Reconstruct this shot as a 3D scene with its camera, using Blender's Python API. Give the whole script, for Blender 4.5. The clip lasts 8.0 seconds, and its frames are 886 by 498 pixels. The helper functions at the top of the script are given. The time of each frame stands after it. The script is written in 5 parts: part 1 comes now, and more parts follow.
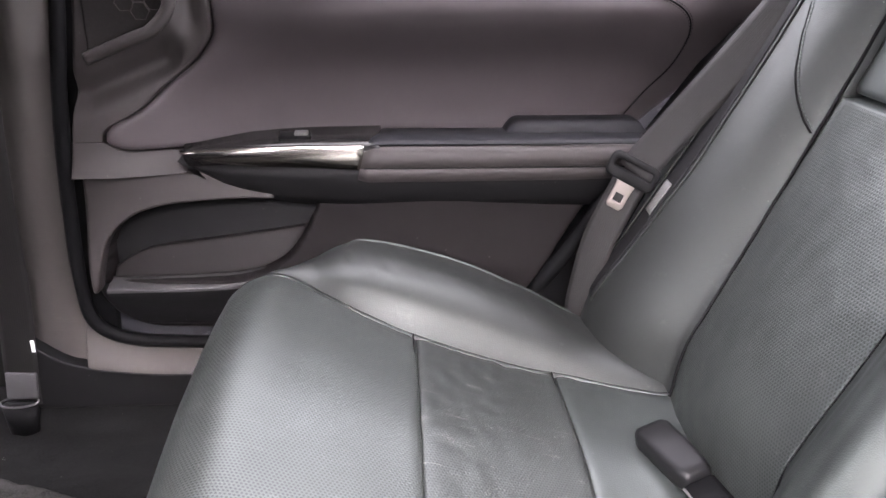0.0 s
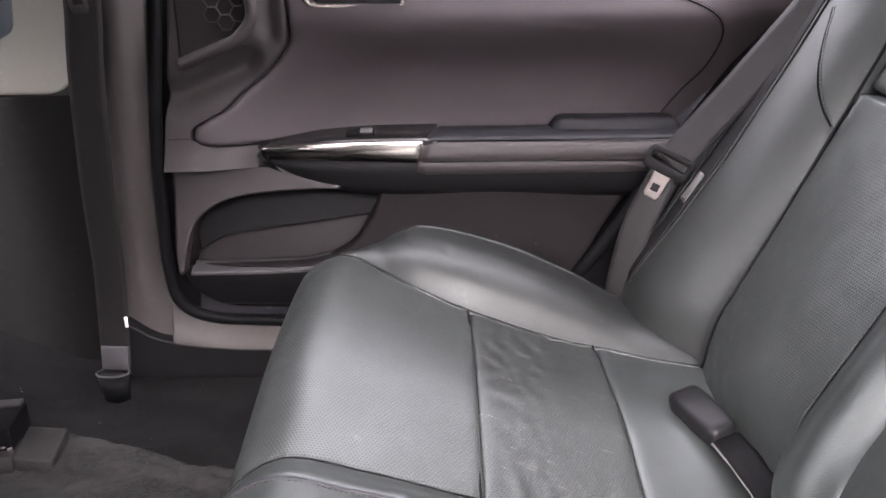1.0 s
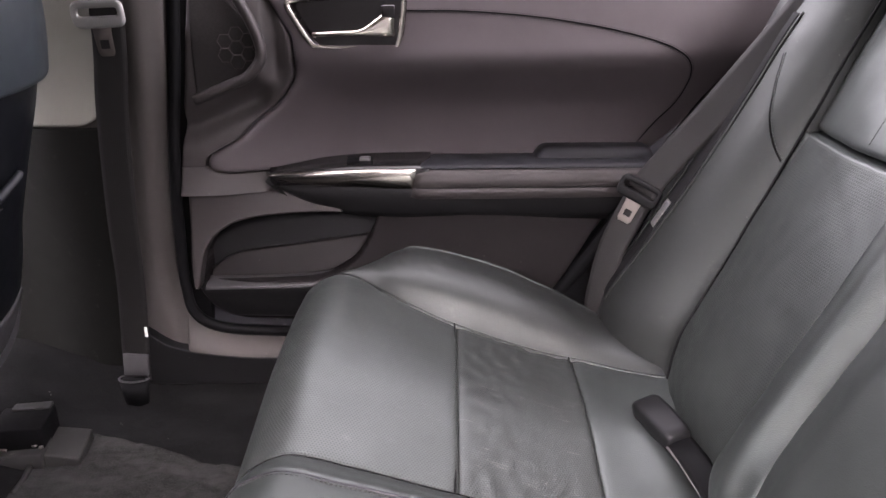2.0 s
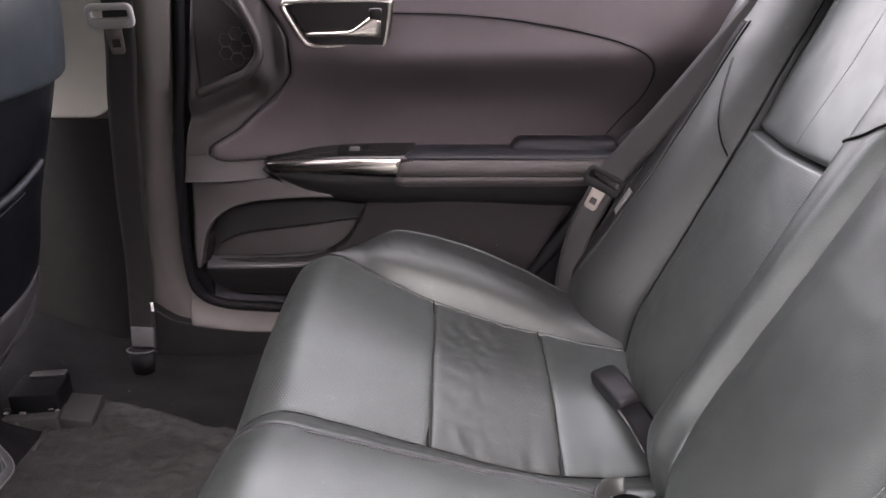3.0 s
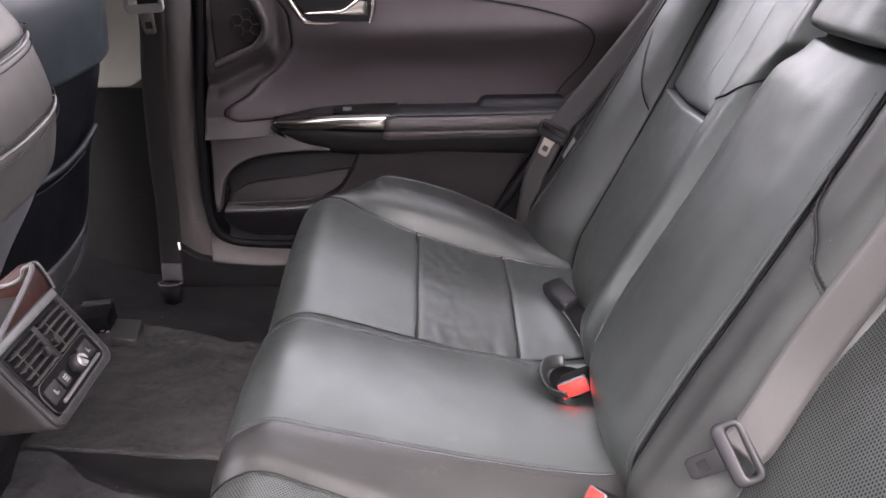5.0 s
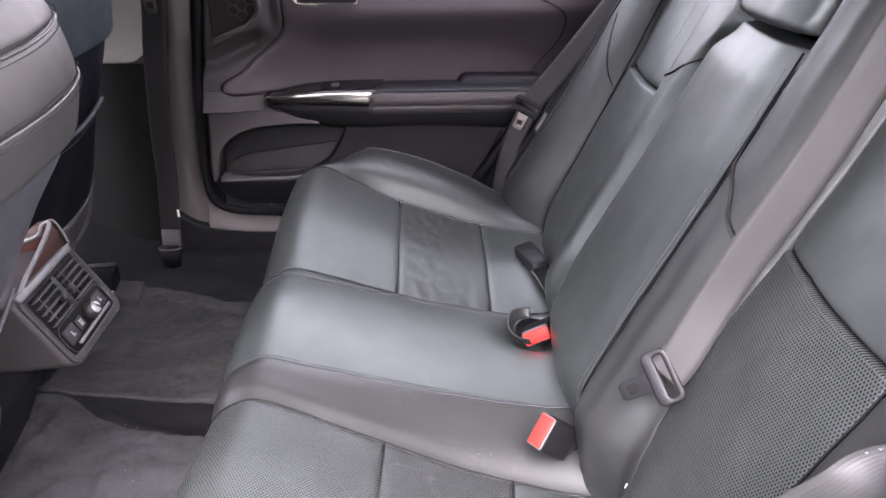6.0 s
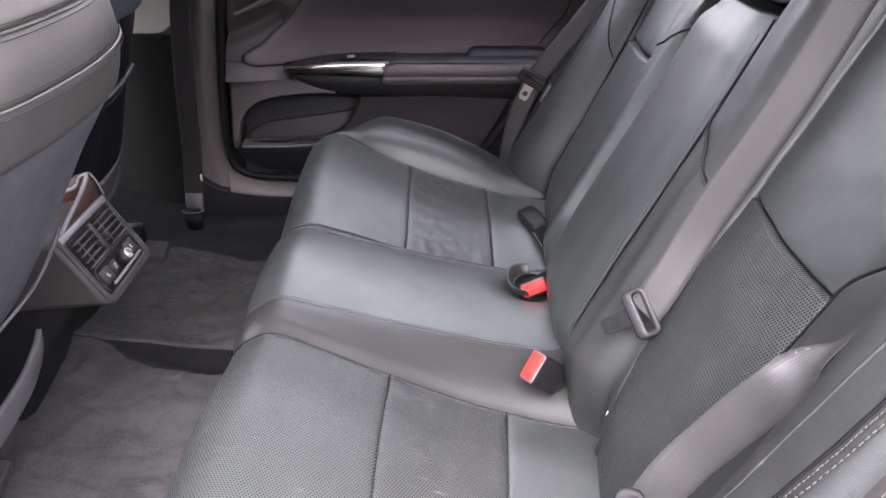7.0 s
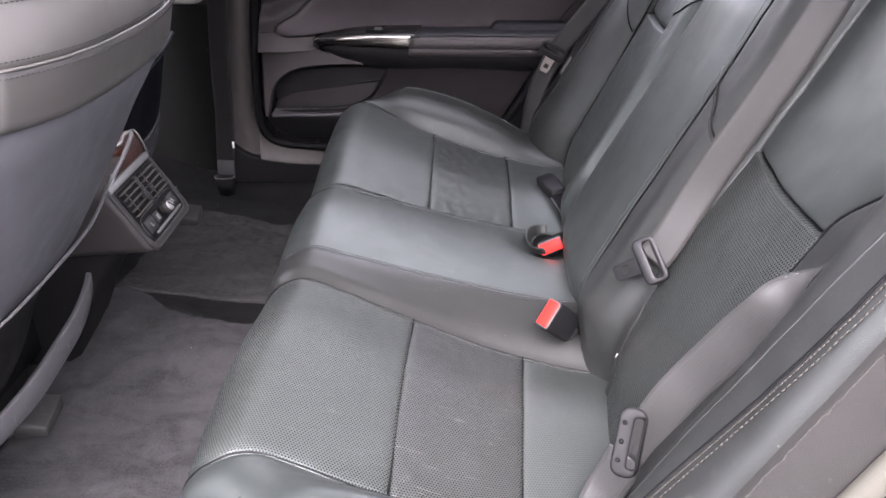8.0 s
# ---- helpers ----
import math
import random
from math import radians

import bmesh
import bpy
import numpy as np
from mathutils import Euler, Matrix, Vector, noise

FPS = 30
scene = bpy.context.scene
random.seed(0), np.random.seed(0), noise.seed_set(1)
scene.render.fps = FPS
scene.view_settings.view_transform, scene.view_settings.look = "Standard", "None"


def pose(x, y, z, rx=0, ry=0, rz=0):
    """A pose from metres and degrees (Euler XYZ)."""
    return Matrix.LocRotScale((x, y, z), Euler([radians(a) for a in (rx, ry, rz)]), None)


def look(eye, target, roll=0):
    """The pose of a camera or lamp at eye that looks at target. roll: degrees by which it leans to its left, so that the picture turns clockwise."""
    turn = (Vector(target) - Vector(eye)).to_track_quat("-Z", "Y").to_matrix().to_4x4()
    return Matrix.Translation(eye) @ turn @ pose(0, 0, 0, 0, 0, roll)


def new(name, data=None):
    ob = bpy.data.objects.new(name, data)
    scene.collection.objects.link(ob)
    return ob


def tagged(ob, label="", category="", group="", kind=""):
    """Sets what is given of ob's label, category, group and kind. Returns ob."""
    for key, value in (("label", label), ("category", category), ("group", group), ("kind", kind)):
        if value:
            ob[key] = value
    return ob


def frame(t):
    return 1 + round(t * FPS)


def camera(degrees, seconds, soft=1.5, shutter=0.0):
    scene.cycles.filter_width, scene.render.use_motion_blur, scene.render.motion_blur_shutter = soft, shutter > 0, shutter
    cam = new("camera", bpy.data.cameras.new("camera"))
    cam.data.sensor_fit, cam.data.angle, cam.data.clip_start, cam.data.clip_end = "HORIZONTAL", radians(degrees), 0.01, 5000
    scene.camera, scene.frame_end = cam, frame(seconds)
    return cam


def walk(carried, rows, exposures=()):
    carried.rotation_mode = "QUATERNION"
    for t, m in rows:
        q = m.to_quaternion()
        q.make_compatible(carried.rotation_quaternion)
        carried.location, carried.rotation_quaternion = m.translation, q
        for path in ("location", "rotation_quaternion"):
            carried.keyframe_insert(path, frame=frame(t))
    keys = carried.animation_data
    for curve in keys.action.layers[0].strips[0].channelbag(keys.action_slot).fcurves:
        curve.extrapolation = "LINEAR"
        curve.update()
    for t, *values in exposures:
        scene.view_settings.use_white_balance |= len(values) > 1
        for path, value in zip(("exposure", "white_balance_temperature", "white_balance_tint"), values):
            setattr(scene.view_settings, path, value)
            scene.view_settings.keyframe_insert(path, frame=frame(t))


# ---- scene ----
cam = camera(58.5, 8.0)
PATH = [
    (0, (-0.0063, 0.0392, 0.7182), (0.1004, 1.9089, 0.0175), 0.02),
    (0.5, (-0.0234, -0.0105, 0.7270), (0.0714, 1.8599, 0.0253), -0.09),
    (1, (-0.0260, -0.0694, 0.7300), (-0.0240, 1.8081, 0.0411), -0.90),
    (1.5, (-0.0129, -0.1164, 0.7577), (-0.0457, 1.7657, 0.0816), -1.24),
    (3, (0.0416, -0.2707, 0.8261), (0.0100, 1.5969, 0.1095), -0.54),
    (3.5, (0.0376, -0.3361, 0.8394), (0.0151, 1.5144, 0.0824), -0.73),
    (4, (0.0387, -0.4156, 0.8622), (0.0325, 1.4229, 0.0745), -0.91),
    (4.5, (0.0364, -0.4859, 0.8847), (0.0488, 1.3449, 0.0803), -1.39),
    (6, (0.0674, -0.6817, 0.9295), (0.1022, 1.1204, 0.0621), -0.86),
    (6.5, (0.0800, -0.7376, 0.9295), (0.0933, 1.0551, 0.0424), -0.78),
    (7, (0.0837, -0.7911, 0.9263), (0.0786, 0.9954, 0.0274), -0.61),
    (7.5, (0.0806, -0.8431, 0.9231), (0.0531, 0.9372, 0.0115), -0.43),
    (8, (0.0782, -0.8814, 0.9125), (0.0262, 0.8909, -0.0129), -0.36),
]
walk(cam, [(t, look(eye, target, roll)) for t, eye, target, roll in PATH],
     exposures=[(0, 5.66, 6550, 23), (1.0, 5.46, 6600, 25), (1.5, 5.12, 6650, 27), (3.0, 5.0, 6750, 26), (4.5, 4.88, 6750, 26), (6, 5.0, 6300, 27), (8, 4.70, 6350, 25)])

# ---- world, sun and exposure ----
world = bpy.data.worlds.new("overcast_day")
scene.world = world
world.use_nodes = True
wn = world.node_tree.nodes
sky = wn.new("ShaderNodeTexSky")
sky.sky_type = "NISHITA"
sky.sun_disc = False
sky.sun_elevation, sky.sun_rotation = radians(50), radians(180)
sky.air_density, sky.dust_density, sky.ozone_density = 1.0, 4.0, 0.7
cloud = wn.new("ShaderNodeHueSaturation")
cloud.inputs["Saturation"].default_value = 0.15
world.node_tree.links.new(sky.outputs[0], cloud.inputs["Color"])
world.node_tree.links.new(cloud.outputs[0], wn["Background"].inputs[0])
wn["Background"].inputs[1].default_value = 0.15
sun_data = bpy.data.lights.new("sun", "SUN")
sun_data.energy, sun_data.angle, sun_data.color = 0.012, radians(60), (1.0, 0.97, 0.92)
sun = new("sun", sun_data)
sun.matrix_world = look((0.0, -1.53, 2.60), (0.0, 0.40, 0.30))

# ---- small tools ----


def spline(*pts):
    """A smooth curve through points (x, y) that never overshoots."""
    xs = [p[0] for p in pts]
    ys = [p[1] for p in pts]
    n = len(xs)
    h = [xs[i + 1] - xs[i] for i in range(n - 1)]
    d = [(ys[i + 1] - ys[i]) / h[i] for i in range(n - 1)]
    m = [0.0] * n
    m[0], m[-1] = d[0], d[-1]
    for i in range(1, n - 1):
        if d[i - 1] * d[i] > 0:
            a, b = 2 * h[i] + h[i - 1], h[i] + 2 * h[i - 1]
            m[i] = (a + b) / (a / d[i - 1] + b / d[i])

    def f(x):
        if x <= xs[0]:
            return ys[0]
        if x >= xs[-1]:
            return ys[-1]
        i = 0
        while x > xs[i + 1]:
            i += 1
        t = (x - xs[i]) / h[i]
        return ((2 * t ** 3 - 3 * t * t + 1) * ys[i] + (t ** 3 - 2 * t * t + t) * h[i] * m[i]
                + (3 * t * t - 2 * t ** 3) * ys[i + 1] + (t ** 3 - t * t) * h[i] * m[i + 1])
    return f


def step(a, b, x):
    t = min(1.0, max(0.0, (x - a) / (b - a)))
    return t * t * (3 - 2 * t)


def bump(x, c, w):
    return math.exp(-((x - c) / w) ** 2)


def ruffle(p, scale, seed=0.0):
    return noise.noise(Vector((p[0] * scale + seed, p[1] * scale - seed, p[2] * scale + 3.1 * seed)))


def empty(name, loc=(0, 0, 0)):
    ob = new(name)
    ob.empty_display_size = 0.05
    ob.location = loc
    return ob


def mesh_ob(name, verts, faces, mat, parent=None, label="", smooth=True, uv=None):
    me = bpy.data.meshes.new(name)
    me.from_pydata([tuple(v) for v in verts], [], faces)
    if smooth:
        me.polygons.foreach_set("use_smooth", [True] * len(me.polygons))
    if uv:
        layer = me.uv_layers.new(name="UVMap")
        idx = np.zeros(len(me.loops), dtype=np.int32)
        me.loops.foreach_get("vertex_index", idx)
        layer.data.foreach_set("uv", np.array(uv, dtype=np.float32)[idx].ravel())
    me.materials.append(mat)
    me.update()
    ob = new(name, me)
    if parent:
        ob.parent = parent
        ob.matrix_parent_inverse = Matrix.Translation(parent.location).inverted() if parent.type == "EMPTY" else Matrix()
    if label:
        ob["label"] = label
    return ob


def part(name, bm, mat, parent=None, label="", smooth=True):
    """Links a bmesh as one mesh object under a thing or a part."""
    me = bpy.data.meshes.new(name)
    bmesh.ops.recalc_face_normals(bm, faces=bm.faces)
    bm.to_mesh(me)
    bm.free()
    if smooth:
        me.polygons.foreach_set("use_smooth", [True] * len(me.polygons))
    me.materials.append(mat)
    ob = new(name, me)
    if parent:
        ob.parent = parent
        ob.matrix_parent_inverse = Matrix.Translation(parent.location).inverted() if parent.type == "EMPTY" else Matrix()
    if label:
        ob["label"] = label
    return ob


def samples(length, n, lip):
    """Steps over a length, crowded within the lip at both ends."""
    edge = [0.0, 0.12, 0.32, 0.6, 1.0]
    k = min(0.45, lip / length)
    left = [e * k for e in edge]
    mid = [k + (1 - 2 * k) * i / n for i in range(1, n)]
    return left + mid + [1 - e for e in reversed(left)]


def panel(name, fn, lu, lv, inward, mat, parent=None, label="", nu=30, nv=30, lip=0.010, sink=0.010, depth=0.025, edges=(1, 1, 1, 1), uvswap=False):
    """A padded panel: fn(u, v) is its face, rounded down along the edges and closed by a skirt that goes inward. edges: which of u0, u1, v0, v1 roll down."""
    us, vs = samples(lu, nu, lip), samples(lv, nv, lip)
    inward = Vector(inward)

    def off(d):
        if d >= lip:
            return 0.0
        k = 1 - d / lip
        return sink * (1 - math.sqrt(max(0.0, 1 - k * k)))
    verts, uv = [], []
    for u in us:
        for v in vs:
            o = 0.0
            if edges[0]:
                o += off(u * lu)
            if edges[1]:
                o += off((1 - u) * lu)
            if edges[2]:
                o += off(v * lv)
            if edges[3]:
                o += off((1 - v) * lv)
            verts.append(Vector(fn(u, v)) + inward * min(o, sink * 1.3))
            uv.append((v * lv, u * lu) if uvswap else (u * lu, v * lv))
    a, b = len(us), len(vs)
    faces = [(i * b + j, (i + 1) * b + j, (i + 1) * b + j + 1, i * b + j + 1) for i in range(a - 1) for j in range(b - 1)]
    ring = [i * b for i in range(a)] + [(a - 1) * b + j for j in range(1, b)] + [i * b + b - 1 for i in range(a - 2, -1, -1)] + [j for j in range(b - 2, 0, -1)]
    base = len(verts)
    for i in ring:
        verts.append(verts[i] + inward * depth)
        uv.append(uv[i])
    n = len(ring)
    faces += [(ring[k], base + k, base + (k + 1) % n, ring[(k + 1) % n]) for k in range(n)]
    # consistent outward faces
    p0, p1, p2 = verts[faces[len(us) * 3][0]], verts[faces[len(us) * 3][1]], verts[faces[len(us) * 3][2]]
    if (p1 - p0).cross(p2 - p0).dot(inward) > 0:
        faces = [tuple(reversed(f)) for f in faces]
    return mesh_ob(name, verts, faces, mat, parent, label, True, uv)


def smooth_path(pts, n=6):
    """Catmull-Rom points through a polyline."""
    p = [Vector(q) for q in pts]
    if len(p) < 3:
        return p
    p = [2 * p[0] - p[1]] + p + [2 * p[-1] - p[-2]]
    out = []
    for i in range(1, len(p) - 2):
        for k in range(n):
            t = k / n
            out.append(0.5 * (2 * p[i] + (p[i + 1] - p[i - 1]) * t + (2 * p[i - 1] - 5 * p[i] + 4 * p[i + 1] - p[i + 2]) * t * t
                              + (3 * p[i] - p[i - 1] - 3 * p[i + 1] + p[i + 2]) * t ** 3))
    return out + [p[-2]]


def tube(name, pts, r, mat, parent=None, label="", n=8, closed=False):
    p = [Vector(q) for q in pts]
    verts, faces = [], []
    m = len(p)
    ref = Vector((0.31, 0.42, 0.85))
    for i in range(m):
        a = p[(i - 1) % m] if closed or i > 0 else p[0]
        b = p[(i + 1) % m] if closed or i < m - 1 else p[-1]
        d = (b - a).normalized()
        s = d.cross(ref).normalized()
        t = d.cross(s)
        for k in range(n):
            w = 2 * math.pi * k / n
            verts.append(p[i] + r * (math.cos(w) * s + math.sin(w) * t))
    rows = m if closed else m - 1
    for i in range(rows):
        for k in range(n):
            faces.append((i * n + k, i * n + (k + 1) % n, ((i + 1) % m) * n + (k + 1) % n, ((i + 1) % m) * n + k))
    if not closed:
        faces += [tuple(range(n - 1, -1, -1)), tuple((m - 1) * n + k for k in range(n))]
    return mesh_ob(name, verts, faces, mat, parent, label)


def stitches(name, pts, mat, parent=None, pitch=0.005, length=0.0036, r=0.0006, side=(0, 0, 0), label=""):
    """One row of thread stitches along a polyline, as one mesh."""
    p = [Vector(q) + Vector(side) for q in pts]
    verts, faces = [], []
    carry = 0.0
    for a, b in zip(p, p[1:]):
        seg = (b - a).length
        if seg < 1e-6:
            continue
        d = (b - a) / seg
        s = d.cross(Vector((0.31, 0.42, 0.85))).normalized()
        t = d.cross(s)
        x = carry
        while x < seg:
            c = a + d * x
            k0 = len(verts)
            for e, rr in ((-0.5, 0.5), (-0.25, 1.0), (0.25, 1.0), (0.5, 0.5)):
                for w in range(5):
                    q = 2 * math.pi * w / 5
                    verts.append(c + d * (e * length) + (math.cos(q) * s + math.sin(q) * t) * r * rr)
            for i in range(3):
                for w in range(5):
                    faces.append((k0 + i * 5 + w, k0 + i * 5 + (w + 1) % 5, k0 + (i + 1) * 5 + (w + 1) % 5, k0 + (i + 1) * 5 + w))
            x += pitch
        carry = x - seg
    return mesh_ob(name, verts, faces, mat, parent, label)


def ribbon(name, pts, sides, width, mat, parent=None, thick=0.0014, label="", nw=6):
    """A belt: a thin strip along pts; sides gives its width's direction at each point. UVs run along it in metres."""
    p = [Vector(q) for q in pts]
    verts, uv, faces = [], [], []
    run = 0.0
    m = len(p)
    for i in range(m):
        a, b = p[max(0, i - 1)], p[min(m - 1, i + 1)]
        d = (b - a).normalized()
        s = Vector(sides[i] if isinstance(sides, list) else sides)
        s = (s - d * s.dot(d)).normalized()
        nn = d.cross(s)
        if i:
            run += (p[i] - p[i - 1]).length
        ring = []
        for k in range(nw + 1):
            ring.append((k / nw - 0.5, 0.5))
        for k in range(nw, -1, -1):
            ring.append((k / nw - 0.5, -0.5))
        for w, tt in ring:
            e = 0.25 if abs(w) > 0.49 else 1.0
            verts.append(p[i] + s * (w * width) + nn * (tt * thick * e))
            uv.append((w * width, run))
    c = 2 * (nw + 1)
    for i in range(m - 1):
        for k in range(c):
            faces.append((i * c + k, i * c + (k + 1) % c, (i + 1) * c + (k + 1) % c, (i + 1) * c + k))
    faces += [tuple(range(c - 1, -1, -1)), tuple((m - 1) * c + k for k in range(c))]
    return mesh_ob(name, verts, faces, mat, parent, label, True, uv)


def box_bm(size, m=Matrix(), bevel=0.003, seg=2, taper=None):
    bm = bmesh.new()
    bmesh.ops.create_cube(bm, size=1.0)
    for v in bm.verts:
        v.co = Vector((v.co.x * size[0], v.co.y * size[1], v.co.z * size[2]))
        if taper and v.co.z > 0:
            v.co.x *= taper[0]
            v.co.y *= taper[1]
    if bevel:
        bmesh.ops.bevel(bm, geom=list(bm.edges), offset=bevel, segments=seg, affect="EDGES", profile=0.5)
    bmesh.ops.transform(bm, matrix=m, verts=bm.verts)
    return bm


def plate_bm(outline, thick, m=Matrix(), bevel=0.001, hole=None):
    """A flat plate in the local x, y plane with a rounded edge; hole: a second outline cut through it."""
    bm = bmesh.new()
    top = [bm.verts.new((x, y, thick / 2)) for x, y in outline]
    bot = [bm.verts.new((x, y, -thick / 2)) for x, y in outline]
    n = len(outline)
    for i in range(n):
        bm.faces.new((top[i], bot[i], bot[(i + 1) % n], top[(i + 1) % n]))
    if hole:
        ht = [bm.verts.new((x, y, thick / 2)) for x, y in hole]
        hb = [bm.verts.new((x, y, -thick / 2)) for x, y in hole]
        k = len(hole)
        for i in range(k):
            bm.faces.new((hb[i], ht[i], ht[(i + 1) % k], hb[(i + 1) % k]))
        for ring, inner in ((top, ht), (bot, hb)):
            es = [bm.edges.get((ring[i], ring[(i + 1) % n])) for i in range(n)] + [bm.edges.get((inner[i], inner[(i + 1) % k])) for i in range(k)]
            bmesh.ops.triangle_fill(bm, edges=es, use_beauty=True)
    else:
        bm.faces.new(top)
        bm.faces.new(list(reversed(bot)))
    if bevel:
        es = [e for e in bm.edges if len(e.link_faces) == 2 and e.calc_face_angle(0) > 0.8 and abs(e.verts[0].co.z - e.verts[1].co.z) < 1e-6]
        bmesh.ops.bevel(bm, geom=es, offset=bevel, segments=2, affect="EDGES", profile=0.5)
    bmesh.ops.transform(bm, matrix=m, verts=bm.verts)
    return bm


def rounded(w, h, r, n=5):
    """Outline of a rounded rectangle round the origin."""
    pts = []
    for cx, cy, a0 in ((w / 2 - r, h / 2 - r, 0), (-w / 2 + r, h / 2 - r, 90), (-w / 2 + r, -h / 2 + r, 180), (w / 2 - r, -h / 2 + r, 270)):
        for k in range(n + 1):
            a = radians(a0 + 90 * k / n)
            pts.append((cx + r * math.cos(a), cy + r * math.sin(a)))
    return pts


def frame_at(o, xa, ya):
    """A pose whose local x and y run along xa and ya."""
    x = Vector(xa).normalized()
    z = x.cross(Vector(ya)).normalized()
    y = z.cross(x)
    m = Matrix((x, y, z)).transposed().to_4x4()
    m.translation = Vector(o)
    return m


# ---- materials ----


def material(name, colour, rough=0.5, metal=0.0, spec=0.5, grain=0.0, grain_scale=900.0, vary=0.15, vary_scale=14.0, rough_vary=0.1,
             stains=0.0, stain_colour=(0.3, 0.29, 0.27), perforated=0.0, weave=0.0, coat=0.0, fuzz=0.0, tint=None, sheen=0.0, holes=1.0, specks=0.0, scratch=0.0, wrinkle=0.0, gloss_tint=None, brushed=0.0):
    """A surface with grain, broad variation, and where asked perforation, weave or stains."""
    mat = bpy.data.materials.new(name)
    mat.use_nodes = True
    nt = mat.node_tree
    nd, ln = nt.nodes, nt.links
    bsdf = nd["Principled BSDF"]
    bsdf.inputs["Metallic"].default_value = metal
    bsdf.inputs["Specular IOR Level"].default_value = spec
    bsdf.inputs["Coat Weight"].default_value = coat
    if gloss_tint:
        bsdf.inputs["Specular Tint"].default_value = (*gloss_tint, 1.0)
    bsdf.inputs["Coat Roughness"].default_value = 0.1
    bsdf.inputs["Sheen Weight"].default_value = sheen
    tc = nd.new("ShaderNodeTexCoord")

    def math_node(op, a, b=None):
        q = nd.new("ShaderNodeMath")
        q.operation = op
        for i, s in enumerate((a, b)):
            if s is None:
                continue
            if isinstance(s, (int, float)):
                q.inputs[i].default_value = s
            else:
                ln.new(s, q.inputs[i])
        return q.outputs[0]

    def mix(fac, a, b):
        q = nd.new("ShaderNodeMix")
        q.data_type = "RGBA"
        for k, s in ((0, fac), (6, a), (7, b)):
            if isinstance(s, (int, float)):
                q.inputs[k].default_value = s
            elif isinstance(s, tuple):
                q.inputs[k].default_value = (*s, 1.0)
            else:
                ln.new(s, q.inputs[k])
        return q.outputs[2]

    def noise_node(scale, detail=4.0, rough_n=0.6):
        q = nd.new("ShaderNodeTexNoise")
        q.inputs["Scale"].default_value = scale
        q.inputs["Detail"].default_value = detail
        q.inputs["Roughness"].default_value = rough_n
        ln.new(tc.outputs["Object"], q.inputs["Vector"])
        return q.outputs["Fac"]

    broad = noise_node(vary_scale)
    dark = tuple(c * (1 - vary) for c in colour)
    light = tuple(min(1.0, c * (1 + vary)) for c in (tint or colour))
    col = mix(broad, dark, light)
    if stains:
        st = noise_node(38.0, 8.0, 0.75)
        ramp = nd.new("ShaderNodeMapRange")
        ramp.inputs["From Min"].default_value, ramp.inputs["From Max"].default_value = 0.60, 0.80
        ln.new(st, ramp.inputs["Value"])
        col = mix(math_node("MULTIPLY", ramp.outputs[0], stains), col, stain_colour)
    if brushed:
        mq = nd.new("ShaderNodeMapping")
        mq.inputs["Rotation"].default_value = (0.0, 0.0, 0.7)
        mq.inputs["Scale"].default_value = (8, 24, 10)
        ln.new(tc.outputs["Object"], mq.inputs["Vector"])
        bn = nd.new("ShaderNodeTexNoise")
        bn.inputs["Scale"].default_value, bn.inputs["Detail"].default_value, bn.inputs["Roughness"].default_value = 1.0, 6.0, 0.7
        bn.inputs["Distortion"].default_value = 0.8
        ln.new(mq.outputs[0], bn.inputs["Vector"])
        pile = nd.new("ShaderNodeMapRange")
        pile.inputs["From Min"].default_value, pile.inputs["From Max"].default_value = 0.40, 0.62
        ln.new(bn.outputs["Fac"], pile.inputs["Value"])
        col = mix(math_node("MULTIPLY", pile.outputs[0], brushed), tuple(c * 0.55 for c in colour), tuple(c * 1.9 for c in colour))
    if scratch:
        mp = nd.new("ShaderNodeMapping")
        mp.inputs["Rotation"].default_value = (0.2, 0.3, 0.6)
        mp.inputs["Scale"].default_value = (7, 240, 60)
        ln.new(tc.outputs["Object"], mp.inputs["Vector"])
        sn = nd.new("ShaderNodeTexNoise")
        sn.inputs["Scale"].default_value, sn.inputs["Detail"].default_value = 1.0, 2.0
        ln.new(mp.outputs[0], sn.inputs["Vector"])
        ramp = nd.new("ShaderNodeMapRange")
        ramp.inputs["From Min"].default_value, ramp.inputs["From Max"].default_value = 0.66, 0.76
        ln.new(sn.outputs["Fac"], ramp.inputs["Value"])
        col = mix(math_node("MULTIPLY", math_node("MULTIPLY", ramp.outputs[0], noise_node(7.0)), scratch), col, stain_colour)
    if specks:
        vs = nd.new("ShaderNodeTexVoronoi")
        vs.inputs["Scale"].default_value = 85.0
        ln.new(tc.outputs["Object"], vs.inputs["Vector"])
        ramp = nd.new("ShaderNodeMapRange")
        ramp.inputs["From Min"].default_value, ramp.inputs["From Max"].default_value = 0.10, 0.05
        ln.new(vs.outputs["Distance"], ramp.inputs["Value"])
        pick = math_node("GREATER_THAN", noise_node(23.0), 0.60)
        col = mix(math_node("MULTIPLY", math_node("MULTIPLY", ramp.outputs[0], pick), specks), col, (0.30, 0.29, 0.27))
    height = None
    if grain:
        vor = nd.new("ShaderNodeTexVoronoi")
        vor.inputs["Scale"].default_value = grain_scale
        ln.new(tc.outputs["Object"], vor.inputs["Vector"])
        height = math_node("MULTIPLY", vor.outputs["Distance"], 0.6)
        height = math_node("ADD", height, math_node("MULTIPLY", noise_node(60.0), 0.22))
